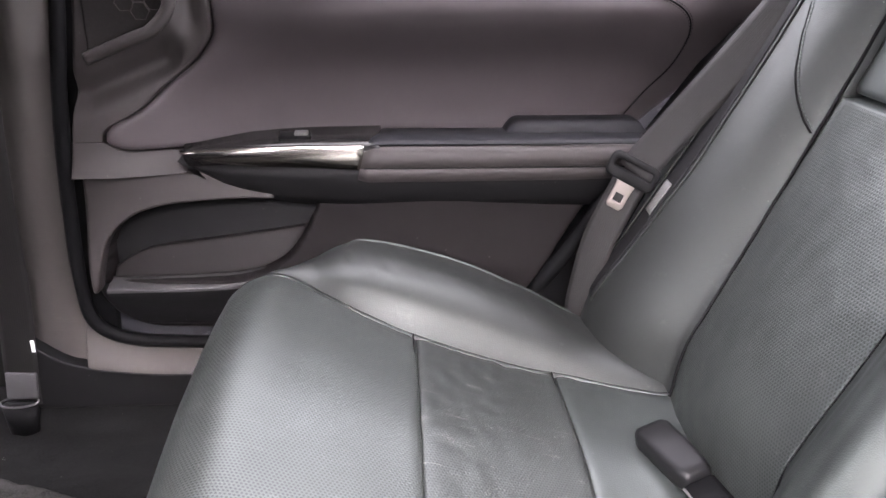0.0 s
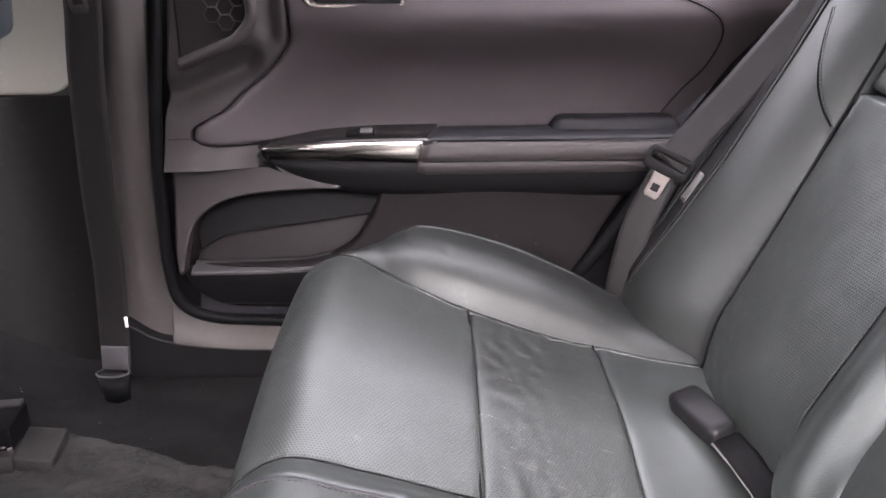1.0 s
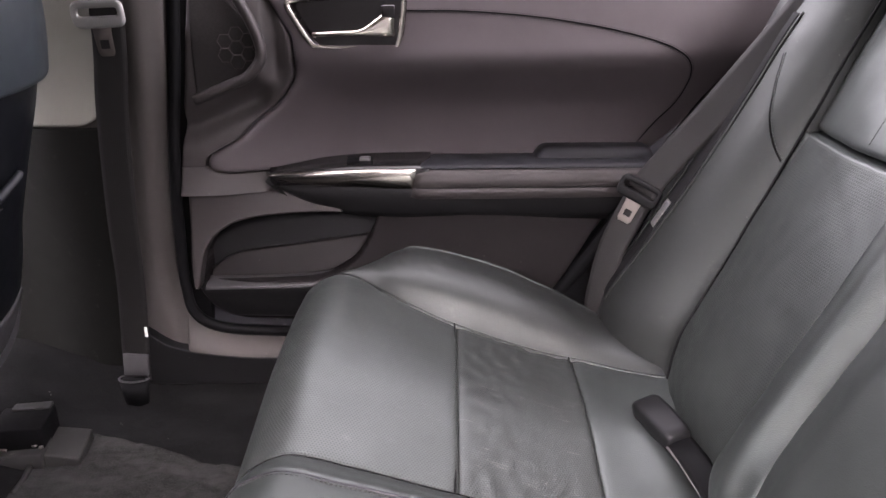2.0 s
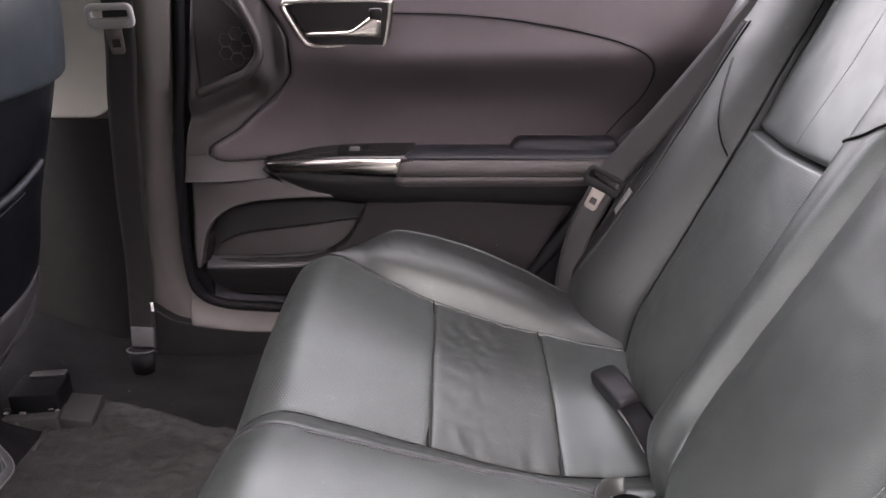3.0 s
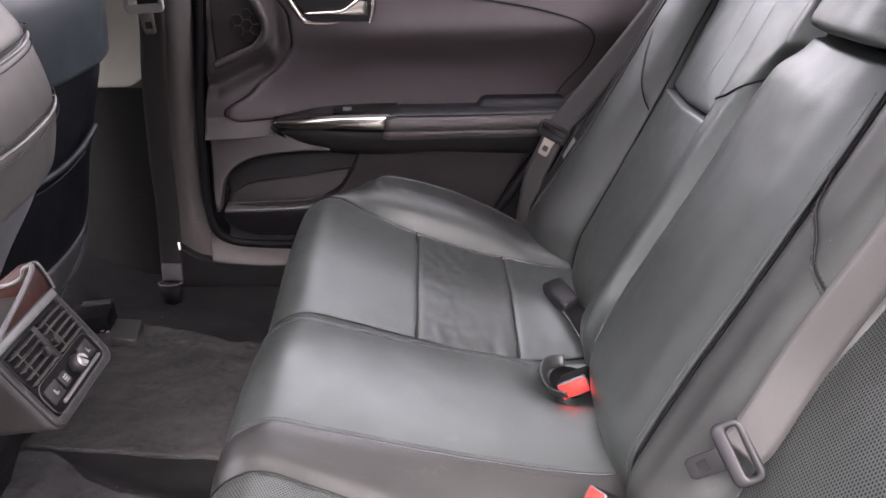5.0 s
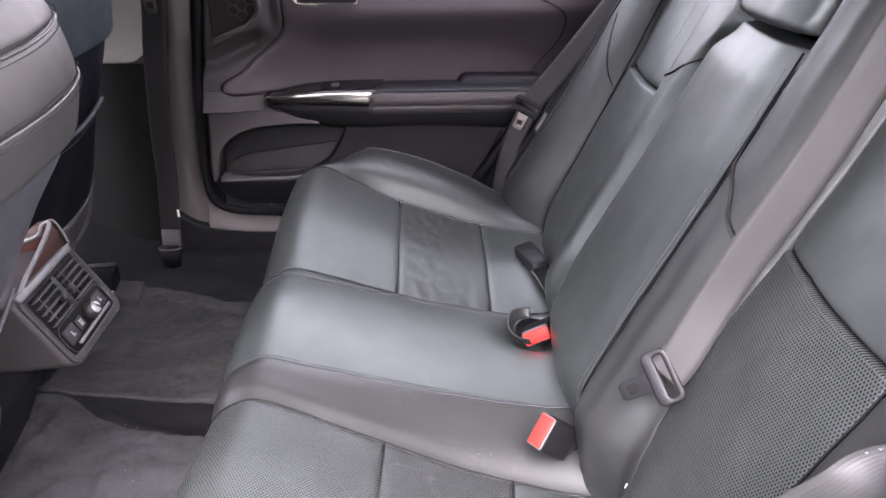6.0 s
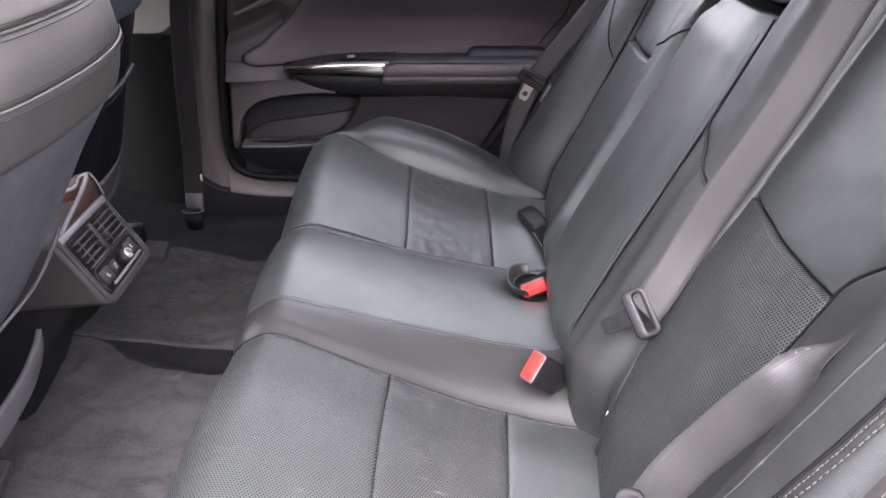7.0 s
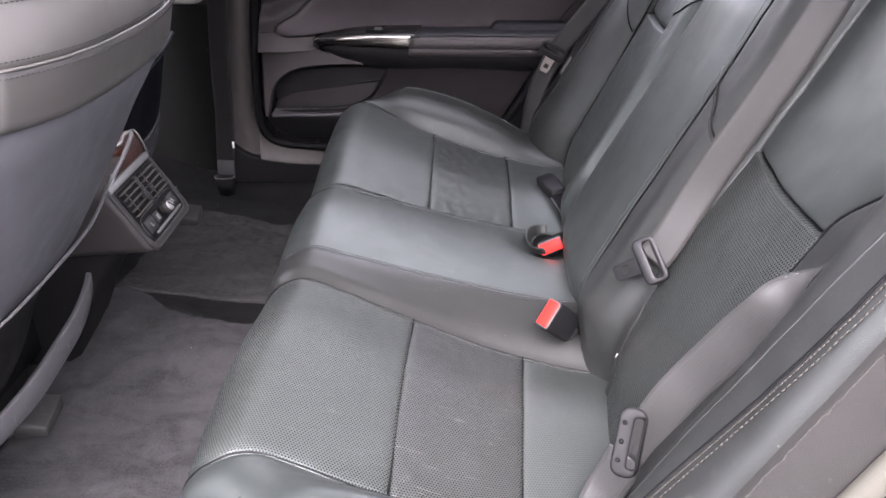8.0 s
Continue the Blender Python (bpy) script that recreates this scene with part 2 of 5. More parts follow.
    if wrinkle:
        ridge = math_node("SUBTRACT", 1.0, math_node("ABSOLUTE", math_node("SUBTRACT", math_node("MULTIPLY", noise_node(34.0, 2.0, 0.5), 2.0), 1.0)))
        ridge = math_node("POWER", ridge, 14.0)
        where = nd.new("ShaderNodeMapRange")
        where.inputs["From Min"].default_value, where.inputs["From Max"].default_value = 0.45, 0.65
        ln.new(noise_node(8.0, 2.0), where.inputs["Value"])
        fold = math_node("MULTIPLY", math_node("MULTIPLY", ridge, where.outputs[0]), -1.2 * wrinkle)
        height = fold if height is None else math_node("ADD", height, fold)
    if fuzz:
        f1 = noise_node(330.0, 4.0, 0.7)
        f2 = nd.new("ShaderNodeMapRange")
        f2.inputs["From Min"].default_value, f2.inputs["From Max"].default_value = 0.38, 0.68
        ln.new(f1, f2.inputs["Value"])
        col = mix(math_node("MULTIPLY", f2.outputs[0], 0.8 * fuzz), col, tuple(min(1.0, c * 2.6) for c in colour))
        height = f1 if height is None else math_node("ADD", height, f1)
    if perforated or weave:
        sep = nd.new("ShaderNodeSeparateXYZ")
        uvn = nd.new("ShaderNodeUVMap")
        ln.new(uvn.outputs[0], sep.inputs[0])
    if perforated:
        pu, pv = perforated, perforated * 1.732
        hole = None
        for o in (0.0, 0.5):
            a = math_node("SUBTRACT", math_node("FRACT", math_node("ADD", math_node("DIVIDE", sep.outputs[0], pu), o)), 0.5)
            b = math_node("SUBTRACT", math_node("FRACT", math_node("ADD", math_node("DIVIDE", sep.outputs[1], pv), o)), 0.5)
            b = math_node("MULTIPLY", b, 1.732)
            d = math_node("SQRT", math_node("ADD", math_node("MULTIPLY", a, a), math_node("MULTIPLY", b, b)))
            mr = nd.new("ShaderNodeMapRange")
            mr.inputs["From Min"].default_value, mr.inputs["From Max"].default_value = 0.40, 0.15
            mr.clamp = True
            ln.new(d, mr.inputs["Value"])
            hole = mr.outputs[0] if hole is None else math_node("MAXIMUM", hole, mr.outputs[0])
        hole = math_node("MULTIPLY", hole, holes)
        col = mix(hole, col, tuple(c * 0.15 for c in colour))
        down = math_node("MULTIPLY", hole, -1.5)
        height = down if height is None else math_node("ADD", height, down)
    if weave:
        a = math_node("SINE", math_node("MULTIPLY", sep.outputs[0], 2 * math.pi / 0.0030))
        b = math_node("SINE", math_node("MULTIPLY", sep.outputs[1], 2 * math.pi / 0.0014))
        w = math_node("ADD", a, math_node("MULTIPLY", b, 0.6))
        col = mix(math_node("MULTIPLY", math_node("ADD", w, 1.6), 0.12 * weave), col, tuple(min(1.0, c * 1.8) for c in colour))
        w = math_node("MULTIPLY", w, 0.8 * weave)
        height = w if height is None else math_node("ADD", height, w)
    ln.new(col, bsdf.inputs["Base Color"])
    rr = nd.new("ShaderNodeMapRange")
    rr.inputs["To Min"].default_value, rr.inputs["To Max"].default_value = max(0.02, rough - rough_vary), min(1.0, rough + rough_vary)
    ln.new(noise_node(vary_scale * 2.3), rr.inputs["Value"])
    if perforated:
        ln.new(math_node("MAXIMUM", rr.outputs[0], math_node("MULTIPLY", hole, 0.9)), bsdf.inputs["Roughness"])
        ln.new(math_node("MULTIPLY", math_node("SUBTRACT", 1.0, hole), spec), bsdf.inputs["Specular IOR Level"])
    else:
        ln.new(rr.outputs[0], bsdf.inputs["Roughness"])
    if height is not None:
        bp = nd.new("ShaderNodeBump")
        bp.inputs["Strength"].default_value = max(grain, fuzz, 0.35 if perforated or weave else 0.0)
        bp.inputs["Distance"].default_value = 0.0007
        ln.new(height, bp.inputs["Height"])
        ln.new(bp.outputs[0], bsdf.inputs["Normal"])
    return mat


LEATHER = material("black_leather", (0.0111, 0.0128, 0.0122), 0.44, spec=0.74, gloss_tint=(0.905, 1.0, 0.95), wrinkle=0.35, grain=0.26, grain_scale=750, stains=0.10, vary=0.2, specks=0.2)
# Near band's shade is put into this darker, less glossy leather copy.
LEATHER_BAND_SHADED = material("shaded_band_leather", (0.0078, 0.0079, 0.0075), 0.43, spec=0.42, gloss_tint=(0.965, 1.0, 0.965), wrinkle=0.6, grain=0.17, grain_scale=750, stains=0.08, vary=0.25, specks=0.25, scratch=0.03)
LEATHER_PERF = material("perforated_leather", (0.0175, 0.0194, 0.0183), 0.44, spec=0.65, gloss_tint=(0.905, 1.0, 0.95), wrinkle=0.35, grain=0.16, stains=0.16, perforated=0.0036, vary=0.25, specks=0.22, scratch=0.15)
LEATHER_WORN = material("creased_leather", (0.0156, 0.0161, 0.0156), 0.44, spec=0.65, gloss_tint=(0.905, 1.0, 0.95), wrinkle=0.35, grain=0.3, stains=0.28, perforated=0.0036, vary=0.3, vary_scale=30, specks=0.3, scratch=0.4)
LEATHER_FAINT = material("finely_perforated_leather", (0.0185, 0.0206, 0.0194), 0.44, spec=0.72, gloss_tint=(0.905, 1.0, 0.95), wrinkle=0.35, grain=0.26, grain_scale=750, stains=0.14, perforated=0.0036, holes=0.40, vary=0.2, specks=0.22, scratch=0.08)
LEATHER_FAR_WORN = material("cracked_leather", (0.0137, 0.0148, 0.0140), 0.44, spec=0.65, gloss_tint=(0.905, 1.0, 0.95), wrinkle=0.35, grain=0.26, stains=0.35, perforated=0.0034, holes=0.35, vary=0.3, vary_scale=30, specks=0.35, scratch=0.4)
# Darker copy of the leather: shade on the side bolsters put into colour.
LEATHER_SHADED = material("shaded_leather", (0.0087, 0.0091, 0.0087), 0.48, spec=0.47, gloss_tint=(0.935, 1.0, 0.96), wrinkle=0.4, grain=0.26, grain_scale=750, stains=0.12, vary=0.2, specks=0.2)
# Twin front seats: driver's copies lighter, passenger's darker, in place of light and shade.
LEATHER_FRONT = material("front_seat_leather", (0.033, 0.0315, 0.029), 0.44, spec=0.55, wrinkle=0.35, grain=0.2, stains=0.06, vary=0.15)
LEATHER_FRONT_SHADED = material("shaded_front_leather", (0.016, 0.0205, 0.024), 0.42, spec=0.4, grain=0.2, stains=0.05, vary=0.15)
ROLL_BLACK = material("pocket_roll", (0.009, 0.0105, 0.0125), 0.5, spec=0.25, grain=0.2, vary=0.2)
DOOR_LEATHER = material("door_soft_trim", (0.050, 0.0420, 0.0440), 0.5, spec=0.3, grain=0.22, vary=0.14)
DOOR_PLASTIC = material("door_plastic", (0.031, 0.0268, 0.0262), 0.52, spec=0.25, grain=0.3, grain_scale=1300, vary=0.14, specks=0.15)
# Darker copy of the door plastic, holding the shade below the armrest.
DOOR_SHADED = material("shaded_door_plastic", (0.0085, 0.0072, 0.0073), 0.6, spec=0.07, grain=0.3, grain_scale=1300, vary=0.18, specks=0.2)
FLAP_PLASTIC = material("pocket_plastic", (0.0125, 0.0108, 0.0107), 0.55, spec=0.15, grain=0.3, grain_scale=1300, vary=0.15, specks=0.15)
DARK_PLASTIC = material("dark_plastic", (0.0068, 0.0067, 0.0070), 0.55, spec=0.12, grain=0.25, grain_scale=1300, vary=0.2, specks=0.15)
PILLAR_PLASTIC = material("pillar_plastic", (0.055, 0.0500, 0.0468), 0.55, spec=0.15, grain=0.25, grain_scale=1300, vary=0.15, stains=0.08)
FELT = material("felt", (0.022, 0.021, 0.019), 0.95, spec=0.05, fuzz=0.6, vary=0.5, vary_scale=200)
SEAL_BEIGE = material("beige_seal", (0.046, 0.044, 0.036), 0.7, spec=0.15, grain=0.2, vary=0.2)
COVER_GREY = material("side_cover_plastic", (0.016, 0.0155, 0.0145), 0.6, spec=0.12, grain=0.3, grain_scale=1300, vary=0.25, stains=0.12)
OLIVE = material("olive_grey_plastic", (0.0085, 0.0085, 0.0076), 0.6, spec=0.1, grain=0.25, grain_scale=1300, vary=0.2, stains=0.1)
GUIDE_PALE = material("pale_guide_plastic", (0.20, 0.197, 0.19), 0.45, spec=0.35, vary=0.1, grain=0.1)
PAN_GREY = material("seat_base_plastic", (0.045, 0.044, 0.046), 0.75, spec=0.1, grain=0.2, vary=0.2, stains=0.2, scratch=0.3)
RAIL_GREY = material("rail_plastic", (0.022, 0.0215, 0.0205), 0.6, spec=0.25, grain=0.2, vary=0.25, stains=0.25, scratch=0.4)
# Back shells likewise: lighter driver's, darker passenger's, for how light falls on each.
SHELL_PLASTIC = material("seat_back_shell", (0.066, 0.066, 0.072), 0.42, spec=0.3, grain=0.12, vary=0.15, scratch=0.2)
SHELL_SHADED = material("shaded_back_shell", (0.0045, 0.0052, 0.0065), 0.42, spec=0.14, grain=0.12, vary=0.2)
CONSOLE_BROWN = material("console_plastic", (0.023, 0.0208, 0.0200), 0.5, spec=0.2, grain=0.3, grain_scale=1300, vary=0.2)
GUIDE_GREY = material("guide_plastic", (0.0062, 0.0062, 0.0066), 0.42, spec=0.15, vary=0.1, grain=0.1)
GREY_PLASTIC = material("grey_plastic", (0.042, 0.041, 0.042), 0.55, spec=0.3, grain=0.2, vary=0.2, stains=0.25, scratch=0.3)
CREAM = material("cream_trim", (0.34, 0.335, 0.29), 0.6, grain=0.2, vary=0.06)
CARPET = material("carpet", (0.0038, 0.0038, 0.0038), 0.95, fuzz=0.8, vary=0.55, vary_scale=14, stains=0.4, stain_colour=(0.020, 0.019, 0.017), spec=0.08, specks=0.5, brushed=0.8)
MAT = material("mat_pile", (0.0150, 0.0148, 0.0142), 0.95, fuzz=1.0, vary=0.6, vary_scale=20, stains=0.7, stain_colour=(0.040, 0.038, 0.034), spec=0.1, specks=0.7, brushed=1.0)
MAT_PALE = material("grey_mat_pile", (0.0112, 0.0110, 0.0113), 0.95, fuzz=1.0, vary=0.6, vary_scale=20, stains=0.6, stain_colour=(0.045, 0.043, 0.040), spec=0.1, specks=0.6, brushed=1.0)
BELT = material("belt_webbing", (0.0125, 0.0117, 0.0114), 0.55, spec=0.25, weave=0.22, vary=0.1)
BELT_MID = material("grey_belt_webbing", (0.0165, 0.0163, 0.0154), 0.55, spec=0.22, weave=0.15, vary=0.1)
ARM_LEATHER = material("armrest_leather", (0.011, 0.011, 0.013), 0.55, spec=0.18, grain=0.2, vary=0.15)
BELT_PALE = material("pale_belt_webbing", (0.0245, 0.0245, 0.0235), 0.50, spec=0.3, weave=0.28, vary=0.14)
RUBBER = material("black_rubber", (0.0035, 0.0035, 0.0038), 0.65, spec=0.08, grain=0.1, vary=0.2)
CHROME = material("bright_chrome", (0.50, 0.465, 0.42), 0.17, metal=1.0, vary=0.06, rough_vary=0.04)
STEEL = material("belt_steel", (0.21, 0.185, 0.17), 0.38, metal=1.0, vary=0.1)
PIANO = material("gloss_black", (0.010, 0.009, 0.009), 0.22, spec=0.25, vary=0.2, rough_vary=0.04)
BEZEL_GREY = material("bezel_grey", (0.016, 0.0157, 0.0154), 0.48, spec=0.2, vary=0.2, stains=0.25, specks=0.3, scratch=0.3)
SLAT_GREY = material("dusty_slat", (0.042, 0.039, 0.035), 0.7, spec=0.2, fuzz=0.3, vary=0.4, vary_scale=80)
BAND_GREY = material("satin_band", (0.085, 0.083, 0.080), 0.45, spec=0.4, vary=0.12, scratch=0.2)
GRILLE_CLOTH = material("speaker_cloth", (0.016, 0.0145, 0.014), 0.8, spec=0.1, fuzz=0.3, vary=0.1)
GRILLE_LINE = material("grille_line", (0.055, 0.049, 0.047), 0.7, spec=0.1, vary=0.1)
SATIN = material("satin_silver", (0.30, 0.295, 0.29), 0.42, metal=0.5, vary=0.15)
WOOD = material("dark_wood_trim", (0.026, 0.0105, 0.008), 0.5, spec=0.15, vary=0.6, vary_scale=45, scratch=0.2)
RED = material("red_button", (0.55, 0.014, 0.009), 0.55, spec=0.12, vary=0.06)
THREAD = material("tan_thread", (0.0265, 0.0242, 0.0211), 0.85, spec=0.15, vary=0.2)
DARK_THREAD = material("dark_thread", (0.013, 0.0128, 0.0122), 0.85, spec=0.2, vary=0.1)
WHITE = material("white_plastic", (0.75, 0.75, 0.72), 0.5, vary=0.05)
PRINT = material("button_print", (0.17, 0.165, 0.16), 0.6, vary=0.1)
WALL_GREY = material("added_wall", (0.12, 0.118, 0.114), 0.9, grain=0.2, grain_scale=90, vary=0.15, vary_scale=1.5)
HEADLINER = material("headliner_cloth", (0.36, 0.345, 0.315), 0.9, fuzz=0.3, vary=0.06)
GROUND = material("asphalt", (0.055, 0.055, 0.054), 0.9, grain=0.4, grain_scale=120, vary=0.25, vary_scale=2)
PAINT = material("car_paint", (0.05, 0.05, 0.055), 0.25, vary=0.05, coat=0.8)
DUST = material("dusty_vent", (0.040, 0.036, 0.031), 0.8, spec=0.2, fuzz=0.6, vary=0.5, vary_scale=60)

MID = 0.335  # the car's centre line


def loft(name, sections, mat, parent=None, label="", caps=True, closed=True):
    """A skin through cross-sections of equal point count."""
    n = len(sections[0])
    verts = [Vector(p) for s in sections for p in s]
    faces = []
    for i in range(len(sections) - 1):
        for k in range(n if closed else n - 1):
            faces.append((i * n + k, i * n + (k + 1) % n, (i + 1) * n + (k + 1) % n, (i + 1) * n + k))
    if caps and closed:
        faces += [tuple(range(n - 1, -1, -1)), tuple((len(sections) - 1) * n + k for k in range(n))]
    me_bm = bmesh.new()
    vs = [me_bm.verts.new(v) for v in verts]
    for f in faces:
        me_bm.faces.new([vs[i] for i in f])
    return part(name, me_bm, mat, parent, label)


def structure(ob, label, category):
    return tagged(ob, label, category, kind="structure")


# ---- the shell of the car ----
ground_bm = bmesh.new()
bmesh.ops.create_grid(ground_bm, x_segments=8, y_segments=8, size=600, matrix=Matrix.Translation((0, 0, -0.36)))
structure(part("ground", ground_bm, GROUND), "grey asphalt ground outside the parked car", "ground")

floor_y = spline((-0.42, 0.13), (-0.36, 0.075), (-0.28, 0.055), (0.10, 0.060), (0.26, 0.085), (0.40, 0.108), (0.455, 0.108), (0.50, 0.085), (0.58, 0.060), (0.86, 0.048), (0.97, 0.042), (1.03, 0.042), (1.065, 0.050), (1.085, 0.072), (1.10, 0.100), (1.125, 0.112))


def floor_at(x, y):
    z = floor_y(y + 0.5 * min(0.25, max(-0.05, x + 0.58)) * bump(y, 0.40, 0.16))
    z += 0.005 * ruffle((x, y, 0), 9) + 0.003 * ruffle((x, y, 0), 24, 2) + 0.0012 * ruffle((x, y, 0), 75, 5)
    z += 0.006 * bump(0.75 * x + 0.66 * y, 0.02, 0.015) * step(0.0, 0.3, 0.45 - y) + 0.005 * bump(0.9 * x - 0.44 * y, -0.62, 0.02) * step(0.4, 0.0, y)
    z += 0.05 * step(-0.62, -0.80, x) * step(0.7, 0.85, y)
    z -= 0.02 * step(-0.3, -0.15, x)
    return z


floor_ob = panel("floor", lambda u, v: (-1.75 + 2.1 * u, -0.42 + 1.545 * v, floor_at(-1.75 + 2.1 * u, -0.42 + 1.545 * v)), 2.1, 1.545, (0, 0, -1), CARPET, nu=150, nv=130, lip=0.005, sink=0.0, depth=0.04)
structure(floor_ob, "dark grey worn carpet floor of the rear footwell", "carpet floor")


# worn mats in both footwells, rucked up where feet have pushed them
def floor_mat(y_edge, y0, x0, x1, seed, label, pile):
    def fn(u, v):
        x = x0 + (x1 - x0) * u
        y = y0 + (y_edge(x) - y0) * v
        p = (x, y, 0)
        ruck = max(0.0, ruffle((x + 0.02 * ruffle(p, 12, seed), y * 0.6, 0), 22, seed)) ** 2 * 0.018 * step(0.0, 0.2, u)
        ruck += abs(ruffle((x * 0.7 + y * 0.7, y - x, 0), 30, seed + 2)) * 0.005
        return (x, y, floor_at(x, y) + 0.006 + ruck + 0.0015 * ruffle(p, 80, seed) + 0.004 * step(0.93, 1.0, v) * abs(ruffle(p, 16, seed + 4)))
    m = panel("floor_mat", fn, x1 - x0, abs(y_edge(x0) - y0), (0, 0, -1), pile, nu=90, nv=120, lip=0.006, sink=0.004, depth=0.005)
    tagged(m, label, "floor mat", group="floor mats")
    return m


floor_mat(spline((-0.66, 0.45), (-0.585, 0.470), (-0.486, 0.398), (-0.409, 0.362), (-0.333, 0.346), (-0.20, 0.34)), -0.30, -0.64, -0.16, 3.0, "worn grey-black carpet mat with rucks and lint, behind the driver's seat", MAT_PALE)
floor_mat(spline((-0.70, 0.95), (-0.62, 0.985), (-0.557, 0.968), (-0.451, 0.926), (-0.365, 0.890), (-0.20, 0.86)), 0.50, -0.66, -0.16, 8.0, "worn black carpet mat with rucks and lint, behind the passenger's seat", MAT)

# Roof out of view; its edges and tone are set to shape the light.
structure(panel("ceiling", lambda u, v: (-1.40 + 2.12 * u, -0.36 + 1.29 * v, 1.21 - 0.06 * (2 * v - 1) ** 2 - 0.05 * (2 * u - 1) ** 4), 1.5, 1.19, (0, 0, 1), HEADLINER, nu=24, nv=16, lip=0.02, sink=0.01, depth=0.05),
          "light grey cloth headliner of the car roof", "ceiling")
structure(part("wall_front", box_bm((0.10, 1.5, 0.75), pose(-1.85, MID, 0.36), 0.03), DARK_PLASTIC), "dark dashboard bulkhead closing the front of the cabin", "bulkhead")
structure(panel("wall_rear", lambda u, v: (0.56 + 0.75 * u, -0.40 + 1.47 * v, 0.875 + 0.01 * u), 0.75, 1.47, (0, 0, -1), DARK_PLASTIC, nu=8, nv=8, lip=0.02, sink=0.02, depth=0.03),
          "dark rear shelf behind the back seat", "parcel shelf")
structure(part("wall_boot", box_bm((0.06, 1.5, 0.95), pose(1.30, MID, 0.36), 0.02), DARK_PLASTIC), "dark panel closing the boot", "bulkhead")
for yy, nm in ((-0.40, "near"), (1.07, "far")):
    lean = 0.16 if nm == "near" else -0.16
    secs = []
    for k in range(9):
        t = k / 8
        z = 0.25 + 0.88 * t
        x0 = 0.50 + 0.35 * t
        secs.append([(x0 - 0.07, yy + lean * t, z), (x0 + 0.30 - 0.1 * t, yy + lean * t, z), (x0 + 0.30 - 0.1 * t, yy + lean * t + (-0.05 if nm == "near" else 0.05), z), (x0 - 0.07, yy + lean * t + (-0.05 if nm == "near" else 0.05), z)])
    structure(loft("pillar_rear", secs, PILLAR_PLASTIC), "dark rear roof pillar trim beside the back seat", "pillar trim")
secs = []
for k in range(9):
    t = k / 8
    z = -0.1 + 1.2 * t
    y0 = -0.43 + 0.17 * step(0.55, 1.0, t)
    secs.append([(-0.66, y0, z), (-0.50 + 0.05 * t, y0, z), (-0.50 + 0.05 * t, y0 - 0.07, z), (-0.66, y0 - 0.07, z)])
structure(loft("pillar_near", secs, PILLAR_PLASTIC), "dark centre pillar trim at the open doorway", "pillar trim")
structure(part("sill_near", box_bm((1.5, 0.09, 0.24), pose(0.15, -0.465, 0.02), 0.03, 3), PAINT), "dark painted door sill of the open doorway", "door sill")
# Added wall, never in view: cuts low sky light at the open doorway.
structure(part("wall_block_near", box_bm((24, 0.3, 3.5), pose(0, -6.2, 1.39), 0.02), WALL_GREY), "plain grey wall added out of view to hold back low sky light", "wall")
# Second added wall, unseen, keeps low sky out of the far window.
structure(part("wall_block_far", box_bm((24, 0.3, 2.7), pose(0, 5.2, 0.99), 0.02), WALL_GREY), "plain grey wall added out of view to dim the far window", "wall")
# Front door slab out of view, added to keep the footwell dark.
structure(part("door_front_block", box_bm((1.22, 0.06, 0.80), pose(-1.27, -0.455, 0.36), 0.02), PAINT), "dark front door slab, unseen, added to block light from the footwell", "car door")
structure(part("body_side", box_bm((2.6, 0.06, 1.11), pose(-0.2, 1.27, 0.265), 0.02), PAINT), "dark painted outer side of the car", "car body")

# ---- far centre pillar, its trims and the sill ----
pillar_edge = spline((0.10, -0.425), (0.20, -0.450), (0.25, -0.464), (0.30, -0.466), (0.40, -0.457), (0.51, -0.444), (0.57, -0.439), (0.70, -0.424), (0.80, -0.412), (1.1, -0.35))
pillar_y = spline((0.10, 1.116), (0.25, 1.104), (0.40, 1.080), (0.60, 1.045), (0.80, 1.008), (1.12, 0.93))


def pillar_face(u, v):
    z = 0.10 + 0.98 * v
    x = -0.86 + (pillar_edge(z) + 0.86) * u
    y = pillar_y(z) + 0.030 * step(-0.05, 0.0, x - pillar_edge(z)) + 0.012 * bump(x, -0.500 + 0.115 * (z - 0.58), 0.026) - 0.008 * bump(x, pillar_edge(z) - 0.022, 0.016) - 0.007 * step(0.575, 0.60, z) * step(-0.50, -0.46, x)
    y += 0.05 * step(-0.60, -0.80, x)
    y -= 0.012 * step(0.34, 0.16, z) * bump(x, -0.44, 0.10)
    return (x, y, z)


pillar = empty("pillar_far", (-0.55, 1.09, 0.14))
structure(pillar, "dark brown-grey centre pillar trim with a cream upper cover", "pillar trim")
def channel_face(u, v):
    z = 0.105 + 0.452 * v
    x = -0.85 + (-0.500 + 0.115 * (z - 0.58) - 0.012 + 0.85) * u
    y = pillar_y(z) - 0.003 + 0.05 * step(-0.60, -0.80, x) + 0.010 * bump(x, -0.500 + 0.115 * (z - 0.58), 0.026)
    return (x, y, z)


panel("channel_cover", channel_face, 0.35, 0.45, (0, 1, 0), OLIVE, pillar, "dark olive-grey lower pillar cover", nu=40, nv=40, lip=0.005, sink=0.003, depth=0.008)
panel("lower_trim", pillar_face, 0.42, 0.94, (0, 1, 0), PILLAR_PLASTIC, pillar, nu=60, nv=80, lip=0.008, sink=0.008, depth=0.03)


